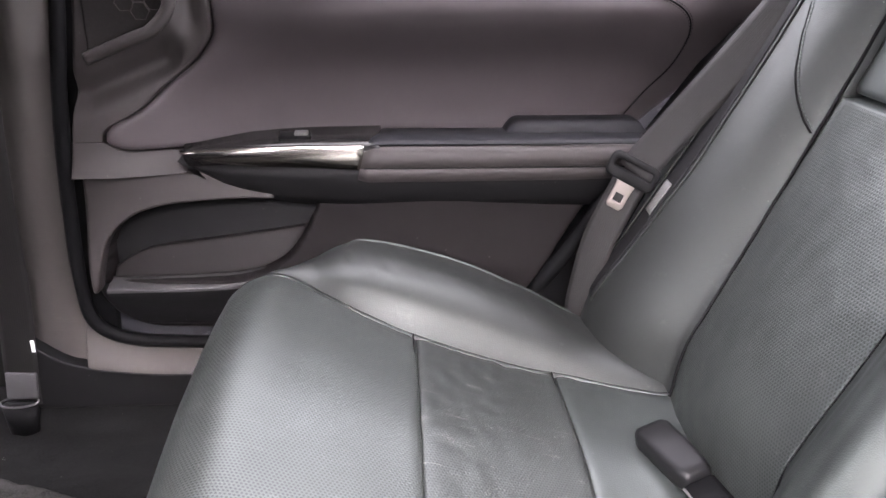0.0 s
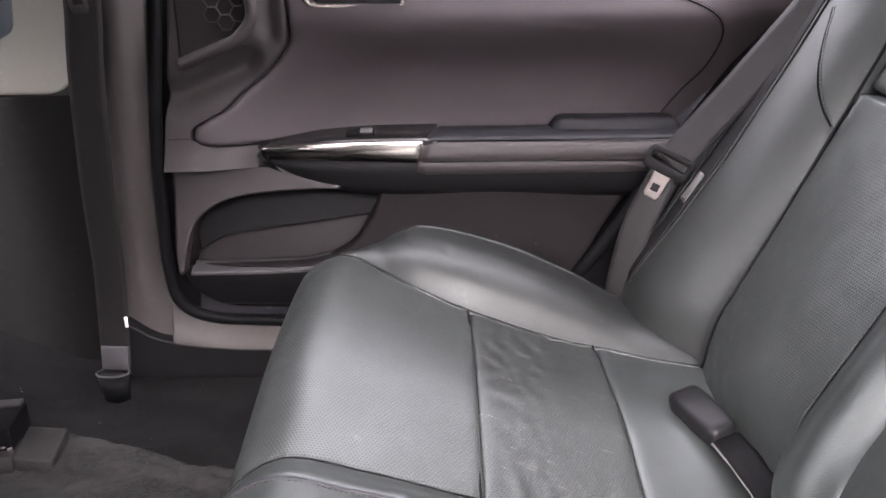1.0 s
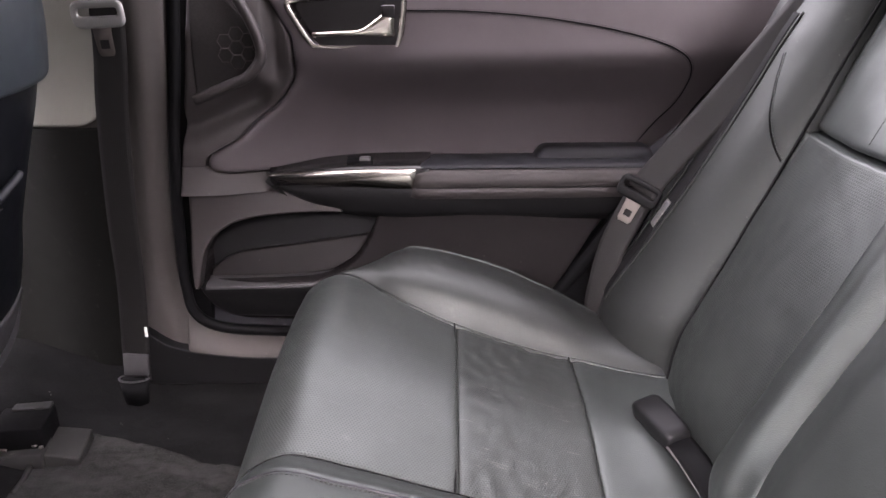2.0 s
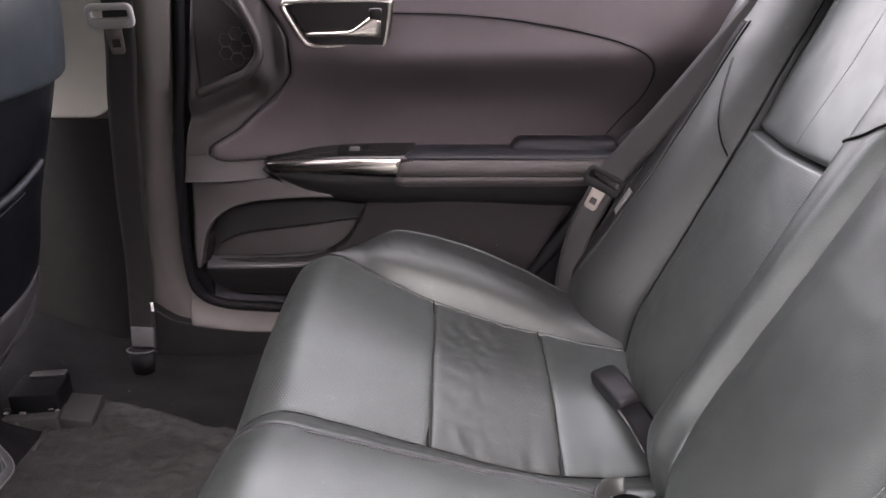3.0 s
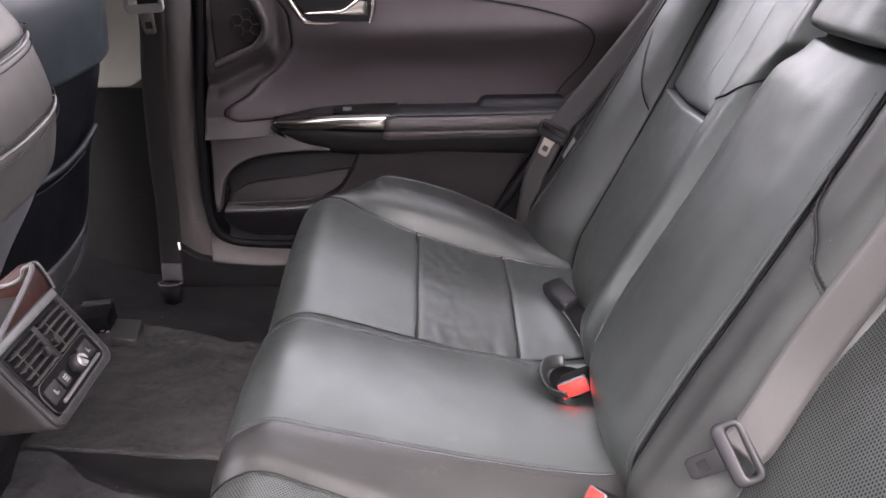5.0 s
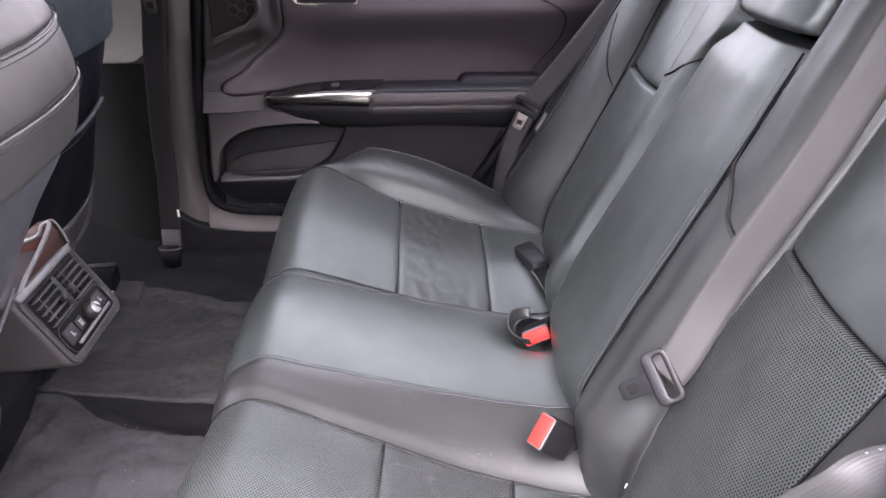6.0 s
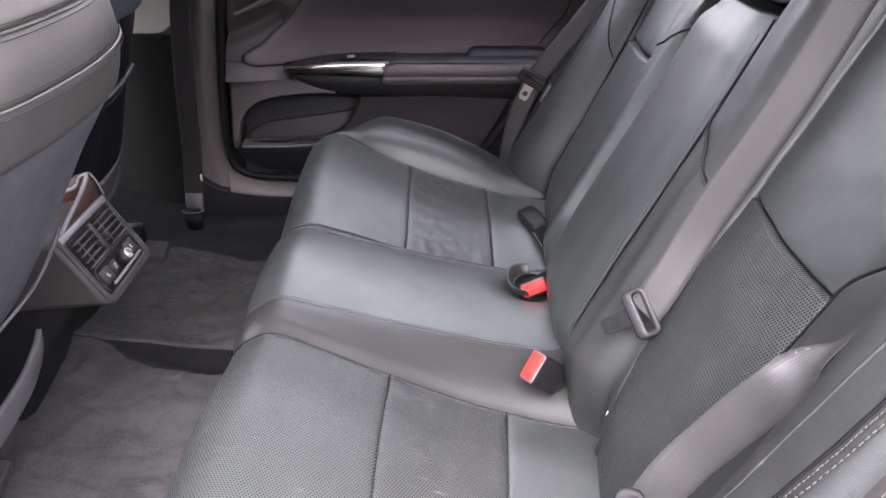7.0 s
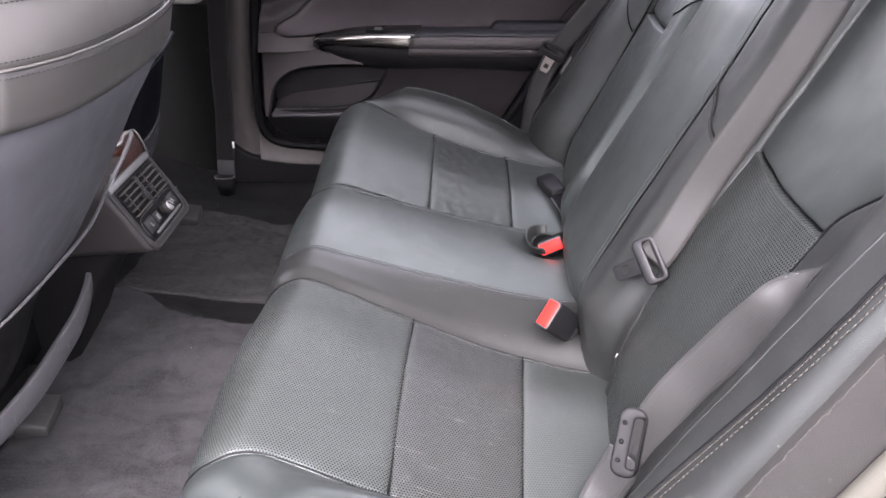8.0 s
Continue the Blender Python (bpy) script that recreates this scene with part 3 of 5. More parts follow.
def cream_face(u, v):
    z = 0.560 + 0.5 * v
    xr = -0.527 + 0.10 * (z - 0.56) - 0.050 * (1 - math.sqrt(max(0.0, 1 - max(0.0, 1 - (z - 0.56) / 0.050) ** 2)))
    x = -0.84 + (xr + 0.84) * u
    y = pillar_y(z) - 0.007 + 0.05 * step(-0.62, -0.80, x)
    return (x, y, z)


panel("upper_cover", cream_face, 0.32, 0.5, (0, 1, 0), CREAM, pillar, "cream upper pillar cover", nu=24, nv=40, lip=0.006, sink=0.004, depth=0.012)

sill_top = spline((-0.466, 0.272), (-0.456, 0.228), (-0.436, 0.203), (-0.405, 0.189), (-0.36, 0.180), (-0.28, 0.174), (0.0, 0.171), (0.3, 0.170))
sill_foot = spline((-0.54, 0.196), (-0.494, 0.164), (-0.427, 0.149), (-0.33, 0.141), (0.3, 0.138))


def sill_face(u, v):
    x = -0.463 + 0.73 * u
    z0, z1 = sill_foot(x) - 0.004, sill_top(x)
    z = z0 + (z1 - z0) * v
    return (x, 1.080 + 0.032 * v * v + 0.008 * v, z)


structure(panel("sill_far", sill_face, 0.70, 0.05, (0, 0.7, -0.7), PILLAR_PLASTIC, nu=60, nv=10, lip=0.006, sink=0.004, depth=0.03), "dark brown-grey plastic door sill trim", "door sill")
structure(panel("trim_kick", lambda u, v: (-0.545 + 0.805 * u, 1.086 - 0.006 * v, 0.085 + (sill_foot(-0.545 + 0.805 * u) - 0.085) * v), 0.805, 0.065, (0, 1, 0), DARK_PLASTIC, nu=60, nv=6, lip=0.004, sink=0.003, depth=0.02), "dark plastic strip under the pillar trim and sill", "trim")

structure(panel("trim_jamb", lambda u, v: (-0.50 + 0.10 * u + 0.09 * (v - 0.4), 1.135 - 0.05 * v, 0.16 + 0.92 * v), 0.10, 0.92, (0, 1, 0), RUBBER, nu=4, nv=24, lip=0.004, sink=0.0, depth=0.02), "black door jamb behind the rubber seal", "trim")

# ---- far rear door, closed ----
door = empty("rear_door", (0.0, 1.13, 0.19))
tagged(door, "closed rear car door with brown-black padded trim, chrome handle and armrest", "car door")
groove = spline((0.473, -0.362), (0.478, -0.381), (0.487, -0.391), (0.497, -0.390), (0.53, -0.337), (0.549, -0.317), (0.596, -0.260), (0.632, -0.240), (0.677, -0.241), (0.717, -0.260), (0.80, -0.32))
door_edge = spline((0.19, -0.36), (0.20, -0.40), (0.225, -0.430), (0.29, -0.445), (0.38, -0.441), (0.485, -0.431), (0.64, -0.408), (0.80, -0.390))
door_back = spline((0.19, 0.10), (0.283, 0.180), (0.348, 0.222), (0.44, 0.285), (0.60, 0.45), (0.80, 0.58))


def door_y(x, z):
    y = 1.078 + 0.012 * step(-0.42, -0.1, x)
    y += 0.055 * step(-0.40, -0.16, x) * (1 - step(0.50, 0.66, z)) * step(0.44, 0.47, z)
    y += 0.011 * bump(z, 0.575, 0.040) * step(-0.26, -0.14, x) * step(0.40, 0.2, x)
    y += 0.020 * step(0.66, 0.80, z)
    y -= 0.010 * bump(z, 0.645, 0.03) * step(-0.25, -0.12, x) * step(0.42, 0.3, x)
    return y


def front_face(u, v):
    z = 0.487 + 0.31 * v
    x0, x1 = door_edge(z), groove(z)
    x = x0 + (x1 - x0) * u
    y = door_y(x, z)
    # the raised lip round the speaker and the trough under it
    lip_z = 0.585 + 0.42 * max(0.0, x + 0.40)
    y += 0.020 * bump(z, lip_z - 0.035, 0.020) * step(-0.27, -0.31, x) + 0.016 * bump(x, -0.268, 0.014) * step(0.60, 0.66, z)
    return (x, y, z)


panel("front_panel", front_face, 0.16, 0.31, (0, 1, 0), DOOR_PLASTIC, door, nu=44, nv=70, lip=0.006, sink=0.006, depth=0.02, edges=(1, 1, 0, 1))


def insert_face(u, v):
    z = 0.473 + 0.324 * v
    x0, x1 = groove(z) + 0.002, door_back(z)
    x = x0 + (x1 - x0) * u
    y = door_y(x, z) - 0.003 * step(0, 0.02, x - x0)
    return (x, y, z)


panel("padded_insert", insert_face, 0.66, 0.31, (0, 1, 0), DOOR_LEATHER, door, "padded brown-black leather door insert", nu=90, nv=60, lip=0.008, sink=0.008, depth=0.02)
ledge_top = spline((-0.44, 0.486), (-0.394, 0.486), (-0.376, 0.475), (-0.36, 0.471), (0.0, 0.470))
ledge_x = lambda u, v: door_edge(0.44 + 0.04 * v) + 0.30 * u
panel("ledge", lambda u, v: (ledge_x(u, v), door_y(ledge_x(u, v), 0.487) - 0.011 * (1 - v) ** 1.5, 0.440 + (ledge_top(ledge_x(u, v)) - 0.440) * v), 0.30, 0.04, (0, 1, 0), DOOR_PLASTIC, door, "brown-grey plastic ledge", nu=40, nv=10, lip=0.004, sink=0.003, depth=0.02, edges=(1, 1, 0, 0))

pocket_top = spline((-0.427, 0.272), (-0.420, 0.305), (-0.412, 0.338), (-0.391, 0.367), (-0.355, 0.389), (-0.308, 0.400), (-0.20, 0.408), (-0.115, 0.404))
pocket_low = spline((-0.425, 0.281), (-0.249, 0.290), (-0.208, 0.298), (-0.166, 0.320), (-0.134, 0.362), (-0.115, 0.403))


def lower_y(x, z):
    return 1.104 - 0.085 * (x + 0.42) + 0.03 * step(0.0, 0.30, x) - 0.012 * bump(z, 0.30, 0.06) + 0.02 * step(0.26, 0.19, z)


def lower_face(u, v):
    z = 0.19 + 0.252 * v
    x0, x1 = door_edge(z), door_back(z)
    x = x0 + (x1 - x0) * u
    y = lower_y(x, z)
    inside = step(-0.004, 0.005, pocket_top(x) - z) * step(-0.004, 0.004, z - pocket_low(x)) * step(-0.425, -0.416, x) * step(-0.118, -0.126, x)
    y += 0.055 * inside
    y += 0.016 * step(0.282, 0.276, z) * step(-0.12, -0.16, x)
    return (x, y, z)


panel("lower_panel", lower_face, 0.66, 0.252, (0, 1, 0), DOOR_SHADED, door, nu=170, nv=80, lip=0.008, sink=0.008, depth=0.02)
flap_top = spline((-0.413, 0.297), (-0.395, 0.310), (-0.361, 0.325), (-0.30, 0.335), (-0.244, 0.343), (-0.134, 0.360))


def pocket_flap(u, v):
    x = -0.415 + 0.278 * u
    z0 = pocket_low(x) + 0.002
    z = z0 + (max(z0 + 0.004, flap_top(x)) - z0) * v
    return (x, lower_y(x, z) + 0.018 + 0.010 * v, z)


def surround_face(u, v):
    xb = -0.436 + 0.26 * u
    z = pocket_top(xb) + (0.442 - pocket_top(xb)) * v
    x = max(xb, door_edge(z) + 0.001)
    return (x, lower_y(x, z) - 0.003 - 0.012 * (0.442 - z) / 0.16 - 0.006 * (1 - v), z)


panel("pocket_surround", surround_face, 0.26, 0.08, (0, 1, 0), DOOR_PLASTIC, door, "brown-grey plastic round the map pocket", nu=60, nv=16, lip=0.006, sink=0.006, depth=0.02)
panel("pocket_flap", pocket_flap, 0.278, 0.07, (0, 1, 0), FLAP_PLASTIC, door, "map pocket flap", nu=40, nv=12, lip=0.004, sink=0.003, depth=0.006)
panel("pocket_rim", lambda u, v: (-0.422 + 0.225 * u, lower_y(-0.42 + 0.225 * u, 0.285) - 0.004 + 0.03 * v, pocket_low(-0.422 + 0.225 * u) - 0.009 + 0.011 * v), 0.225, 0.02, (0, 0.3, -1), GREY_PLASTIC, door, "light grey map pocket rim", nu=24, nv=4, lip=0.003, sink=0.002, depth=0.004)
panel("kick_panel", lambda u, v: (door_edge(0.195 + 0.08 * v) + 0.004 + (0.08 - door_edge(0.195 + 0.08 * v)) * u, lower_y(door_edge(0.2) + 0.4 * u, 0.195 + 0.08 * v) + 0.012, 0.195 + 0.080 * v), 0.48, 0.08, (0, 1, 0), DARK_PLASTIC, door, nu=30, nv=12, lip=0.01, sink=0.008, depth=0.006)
# Dark sheet in the pocket recess; its shade is put into the colour.
def pocket_well(u, v):
    x = -0.414 + 0.288 * u
    z0, z1 = pocket_low(x) + 0.001, pocket_top(x) - 0.001
    z = z0 + (max(z1, z0 + 0.002) - z0) * v
    return (x, lower_y(x, z) + 0.040, z)


panel("pocket_well", pocket_well, 0.288, 0.11, (0, 1, 0), DARK_PLASTIC, door, "inside of the map pocket, darkened in place of shade", nu=40, nv=16, lip=0.003, sink=0.0, depth=0.004)
# rubber seal down the door's front edge and round its lower corner
seal = [(door_edge(z) - 0.011, 1.090 - 0.024 * step(0.30, 0.62, z), z) for z in (0.80, 0.72, 0.64, 0.55, 0.46, 0.38, 0.31, 0.27)] + [(-0.449, 1.090, 0.232), (-0.430, 1.094, 0.206), (-0.395, 1.098, 0.191), (-0.34, 1.102, 0.184), (-0.20, 1.104, 0.178), (0.1, 1.106, 0.177)]
tube("door_seal", smooth_path(seal), 0.0095, RUBBER, door, "black rubber door seal")
seal2 = [(0.08, 1.10, 0.16), (0.15, 1.085, 0.24), (0.185, 1.07, 0.29), (0.225, 1.062, 0.348), (0.285, 1.06, 0.44), (0.40, 1.06, 0.58)]
tube("rear_seal", smooth_path([(x + 0.014, y, z) for x, y, z in seal2]), 0.012, RUBBER, door, "black rubber door seal")
structure(panel("trim_arch", lambda u, v: (0.10 + 0.58 * v + 0.28 * u, 1.085 + 0.01 * u - 0.12 * step(0.75, 1.0, v), 0.16 + 0.80 * v), 0.28, 0.95, (0, 1, 0), RUBBER, nu=8, nv=20, lip=0.01, sink=0.01, depth=0.02), "black trim over the wheel arch behind the door", "trim")

# speaker grille
gr_low = lambda x: 0.594 + 0.40 * (x + 0.395)


def grille_face(u, v):
    x = -0.393 + 0.098 * u
    z0 = gr_low(x) + 0.006
    z1 = 0.80 - 0.10 * u
    z = z0 + (z1 - z0) * v
    return (x, door_y(x, z) - 0.003, z)


grille = panel("speaker_grille", grille_face, 0.098, 0.16, (0, 1, 0), GRILLE_CLOTH, door, "dark speaker grille with honeycomb lines", nu=16, nv=24, lip=0.004, sink=0.004, depth=0.01)
rim = [(-0.393, 1.068, gr_low(-0.393))] + [(x, 1.067, gr_low(x)) for x in (-0.36, -0.33, -0.31)] + [(-0.290, 1.069, 0.648), (-0.284, 1.070, 0.668), (-0.292, 1.072, 0.700), (-0.315, 1.078, 0.745), (-0.34, 1.082, 0.79)]
tube("grille_rim", smooth_path(rim), 0.0085, DOOR_PLASTIC, door, n=10)
for hx, hz in ((-0.322, 0.672), (-0.322, 0.651), (-0.340, 0.6825), (-0.340, 0.6615), (-0.304, 0.6625), (-0.322, 0.693), (-0.304, 0.6835)):
    pts = [(hx + 0.0115 * math.cos(radians(60 * k)), door_y(hx, hz) - 0.0058, hz + 0.0115 * math.sin(radians(60 * k))) for k in range(6)]
    tube("honeycomb", pts, 0.0007, GRILLE_LINE, grille, n=5, closed=True)

# stitched seam on the padded insert
seam = smooth_path([(-0.06, 0, 0.722), (0.04, 0, 0.719), (0.15, 0, 0.708), (0.26, 0, 0.688), (0.345, 0, 0.662), (0.378, 0, 0.630), (0.368, 0, 0.578), (0.34, 0, 0.540), (0.312, 0, 0.502)], 8)
seam = [(p.x, door_y(p.x, p.z) - 0.0035, p.z) for p in seam]
tube("seam", seam, 0.0011, RUBBER, door, n=6)
stitches("stitching", seam, DARK_THREAD, door, pitch=0.0045, length=0.003, r=0.0005, side=(0.002, -0.0012, 0.0025))
stitches("stitching", seam, DARK_THREAD, door, pitch=0.0045, length=0.003, r=0.0005, side=(-0.002, -0.0012, -0.0025))

# door handle: chrome bezel, dark cup, lever and lock
HY = door_y(-0.14, 0.70) - 0.006
bez = smooth_path([(-0.232, 0.741), (-0.15, 0.744), (-0.066, 0.742), (-0.060, 0.735), (-0.064, 0.70), (-0.070, 0.674), (-0.078, 0.668), (-0.14, 0.669), (-0.192, 0.671), (-0.205, 0.678), (-0.222, 0.705), (-0.236, 0.732), (-0.232, 0.741)], 5)
handle = tube("handle_bezel", [(p[0] - 0.006, HY, p[1]) for p in [(q.x, q.y) for q in bez[:-1]]], 0.0052, CHROME, door, "chrome door handle bezel", n=10, closed=True)
cup = bmesh.new()
cv = [cup.verts.new((q.x, HY, q.y)) for q in bez[:-1]]
cb = [cup.verts.new((-0.147 + (q.x + 0.147) * 0.9, HY + 0.004 - 0.008, 0.706 + (q.y - 0.706) * 0.9)) for q in bez[:-1]]
for i in range(len(cv)):
    cup.faces.new((cv[i], cv[(i + 1) % len(cv)], cb[(i + 1) % len(cv)], cb[i]))
cup.faces.new(cb)
part("handle_cup", cup, PIANO, door, "dark handle recess", smooth=False)
lev = [[(-0.205 + 0.125 * t, HY - 0.010 - 0.006 * math.sin(math.pi * t) + 0.005 * math.cos(a), 0.690 + 0.004 * t + 0.022 * step(0.55, 1.0, t) * (0.5 + 0.5 * math.sin(a)) + (0.004 + 0.006 * step(0.5, 1, t)) * math.sin(a)) for a in [2 * math.pi * k / 10 for k in range(10)]] for t in [i / 14 for i in range(15)]]
loft("lever", lev, CHROME, door, "chrome pull lever")
part("lock_knob", box_bm((0.022, 0.008, 0.020), pose(-0.088, HY - 0.012, 0.722), 0.003), PIANO, door)

# armrest: chrome-edged front, gloss top with a window switch, padded rear
front_y = spline((-0.297, 1.088), (-0.28, 1.078), (-0.22, 1.062), (-0.14, 1.052), (-0.06, 1.047), (0.32, 1.044))
tops = spline((-0.297, 0.470), (-0.22, 0.478), (-0.12, 0.483), (0.0, 0.484))
body_low = spline((-0.297, 0.464), (-0.27, 0.438), (-0.22, 0.413), (-0.14, 0.399), (0.0, 0.393), (0.32, 0.391))
secs = []
for i in range(34):
    x = -0.297 + 0.60 * i / 33
    fy, zt, zb = front_y(x), min(tops(x), 0.484) - 0.022, body_low(x)
    wall_y = 1.15 - 0.05 * step(-0.2, -0.3, x)
    zt = max(zt, zb + 0.002)
    secs.append([(x, wall_y, zt), (x, fy + 0.004, zt), (x, fy + 0.006, zb + (zt - zb) * 0.6), (x, fy + 0.014, zb + (zt - zb) * 0.25), (x, fy + 0.030, zb), (x, wall_y - 0.03, zb - 0.002), (x, wall_y, zb)])
strip_h = spline((-0.298, 0.002), (-0.27, 0.010), (-0.24, 0.018), (-0.20, 0.023), (-0.05, 0.031))
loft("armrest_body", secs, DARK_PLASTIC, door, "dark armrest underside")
secs = []
for i in range(22):
    x = -0.298 + 0.246 * i / 21
    fy, zt = front_y(x), tops(x)
    h = strip_h(x)
    secs.append([(x, fy + 0.010, zt + 0.001), (x, fy + 0.002, zt + 0.0005), (x, fy, zt - 0.003), (x + 0.0 - 0.004 * (i == 21), fy + 0.001, zt - h), (x, fy + 0.006, zt - h - 0.001), (x, fy + 0.012, zt - h)])
loft("chrome_strip", secs, CHROME, door, "bright chrome armrest edge")
secs = []
for i in range(22):
    x = -0.293 + 0.262 * i / 21
    fy, zt = front_y(x) + 0.004, tops(x)
    by = 1.098 + 0.05 * step(-0.293, -0.16, x)
    secs.append([(x, fy, zt), (x, by, zt + 0.0085), (x, by, zt - 0.02), (x, fy, zt - 0.02)])
loft("switch_panel", secs, PIANO, door, "glossy black switch panel")
sw = part("window_switch", box_bm((0.042, 0.020, 0.006), pose(-0.145, 1.096, 0.4890, 8), 0.002), RUBBER, door)
part("switch_rocker", box_bm((0.018, 0.014, 0.006), pose(-0.136, 1.094, 0.4920, 8), 0.002), BAND_GREY, sw)
secs = []
prof = [(1.150, 0.487), (1.120, 0.490), (1.085, 0.4905), (1.066, 0.4885), (1.054, 0.484), (1.047, 0.476), (1.0445, 0.466), (1.0450, 0.4565), (1.0475, 0.4545), (1.0450, 0.4525), (1.0455, 0.444), (1.049, 0.436), (1.058, 0.432), (1.150, 0.432)]
for i in range(30):
    t = i / 29
    ring = []
    for y, z in prof:
        x0 = -0.062 + 0.20 * (z - 0.432) * 2.2 * 0.5 + 0.012 * step(1.05, 1.14, y)
        x = x0 + (0.325 - x0) * t
        k = 1 - 0.5 * step(0.02, 0.0, t)
        ring.append((x, 1.08 + (y - 1.08) * (0.93 + 0.07 * k) + 0.002 * step(0.3, 1, t), 0.46 + (z - 0.46) * (0.86 + 0.14 * step(0.0, 0.03, t)) - 0.002 * t))
    secs.append(ring)
# One pad split by tone: darker top, browner front, in place of reflections.
loft("armrest_pad", [[r[k] for k in range(4, 14)] + [(r[4][0], 1.09, r[4][2] - 0.004)] for r in secs], DOOR_PLASTIC, door, "brown-black padded armrest front with stitched seams")
loft("armrest_top", [[r[k] for k in range(5)] + [(r[4][0], r[4][1] + 0.004, r[4][2] - 0.012), (r[0][0], r[0][1], r[0][2] - 0.02)] for r in secs], ARM_LEATHER, door, "smooth armrest top, blackened for how reflections fall")
stitches("stitching", [(-0.046 + 0.365 * k / 20, 1.0462, 0.4585 - 0.002 * k / 20) for k in range(21)], THREAD, door, pitch=0.005, length=0.0036, r=0.0005)
tube("armrest_seam", [(-0.044 + 0.365 * k / 20, 1.0528, 0.4842 - 0.002 * k / 20) for k in range(21)], 0.0009, RUBBER, door, n=6)
tube("armrest_seam", [(-0.052 + 0.375 * k / 20, 1.0468, 0.4545 - 0.002 * k / 20) for k in range(21)], 0.0010, RUBBER, door, n=6)
part("armrest_step", box_bm((0.21, 0.064, 0.026), pose(0.238, 1.122, 0.4915, 0, 0, -2), 0.010, 4, taper=(0.82, 0.8)), ARM_LEATHER, door)

# ---- rear seat cushion ----
nose_x = spline((-0.46, -0.195), (-0.38, -0.220), (-0.31, -0.234), (-0.255, -0.227), (-0.208, -0.201), (-0.165, -0.163), (-0.10, -0.10), (0.0, 0.0), (0.2, 0.2), (0.42, 0.42))
nose_z = spline((-0.46, 0.06), (-0.38, 0.140), (-0.31, 0.212), (-0.255, 0.267), (-0.208, 0.302), (-0.165, 0.317), (-0.10, 0.297), (0.0, 0.257), (0.09, 0.223), (0.17, 0.200), (0.25, 0.189), (0.42, 0.187))
n_out = spline((-0.46, -0.245), (-0.20, -0.245), (-0.13, -0.232), (-0.04, -0.240), (0.05, -0.235), (0.30, -0.19))
n_in = spline((-0.46, 0.165), (-0.175, 0.156), (0.003, 0.138), (0.169, 0.119), (0.30, 0.096))
f_in = spline((-0.46, 0.515), (-0.175, 0.522), (0.003, 0.540), (0.169, 0.556), (0.30, 0.575))
f_out = spline((-0.46, 0.94), (-0.147, 0.933), (-0.06, 0.900), (0.024, 0.884), (0.183, 0.882), (0.30, 0.845))
N_RIDGE, F_RIDGE = 0.228, 0.476


crest = spline((-0.30, 0.0), (-0.22, 0.006), (-0.17, 0.022), (-0.139, 0.040), (-0.07, 0.078), (0.0, 0.096), (0.066, 0.101), (0.152, 0.089), (0.234, 0.060), (0.36, 0.045))


def cushion(s, y):
    """The top of the bench: s runs from the front's foot over the nose to the back."""
    q = step(-0.2, 0.2, s)
    no, ni, fi, fo = n_out(s), n_in(s), f_in(s), f_out(s)
    g = crest(s)
    lateral = spline((-0.375, g - 0.07), (-0.355, g - 0.038), (-0.315, g - 0.02), (min(no - 0.02, -0.275), 0.012 + 0.5 * (g - 0.03)), (no, 0.012), ((no + ni) / 2, 0.024), (ni, 0.002), (ni + 0.022, 0.010 + 0.002 * q), (ni + 0.040, 0.013 + 0.008 * q), (N_RIDGE - 0.016, 0.015 + 0.028 * q), (N_RIDGE, 0.016 + 0.034 * q), (0.35, 0.026 + 0.030 * q),
                     (F_RIDGE, 0.016 + 0.034 * q), (fi, 0.002), ((fi + fo) / 2, 0.030), (fo, 0.038), (fo + 0.024, 0.038 + 0.54 * (g - 0.038)), (fo + 0.048, 0.038 + 0.82 * (g - 0.038)), (fo + 0.075, 0.038 + 0.955 * (g - 0.038)), (1.008, g), (1.026, g - 0.014), (1.045, g - 0.045))
    fade = step(-0.40, -0.20, s)
    z = nose_z(s) + lateral(y) * fade
    x = nose_x(s)
    side = max(0.0, y - 0.93, -0.27 - y)
    x += 0.9 * side * step(0.0, -0.25, s)
    z -= 0.050 * bump(s, 0.232, 0.042) * bump(y, 0.425, 0.042)
    p = (x, y, z)
    z += (0.0014 - 0.0010 * step(0.86, 0.95, y)) * ruffle(p, 12) + 0.0004 * ruffle(p, 40, 4)
    for ps, py, pw in ((-0.135, 0.975, 0.010), (-0.10, 1.0, 0.008), (-0.075, 0.962, 0.007), (-0.02, 0.945, 0.008)):
        z -= 0.0022 * bump(s + 0.5 * (y - py), ps, pw) * bump(y, py, 0.022)
    return Vector((x, y, z))


cush = empty("rear_bench_seat", (0.0, MID, 0.06))
tagged(cush, "black leather rear bench seat with perforated inserts, creased and dusty", "car seat")


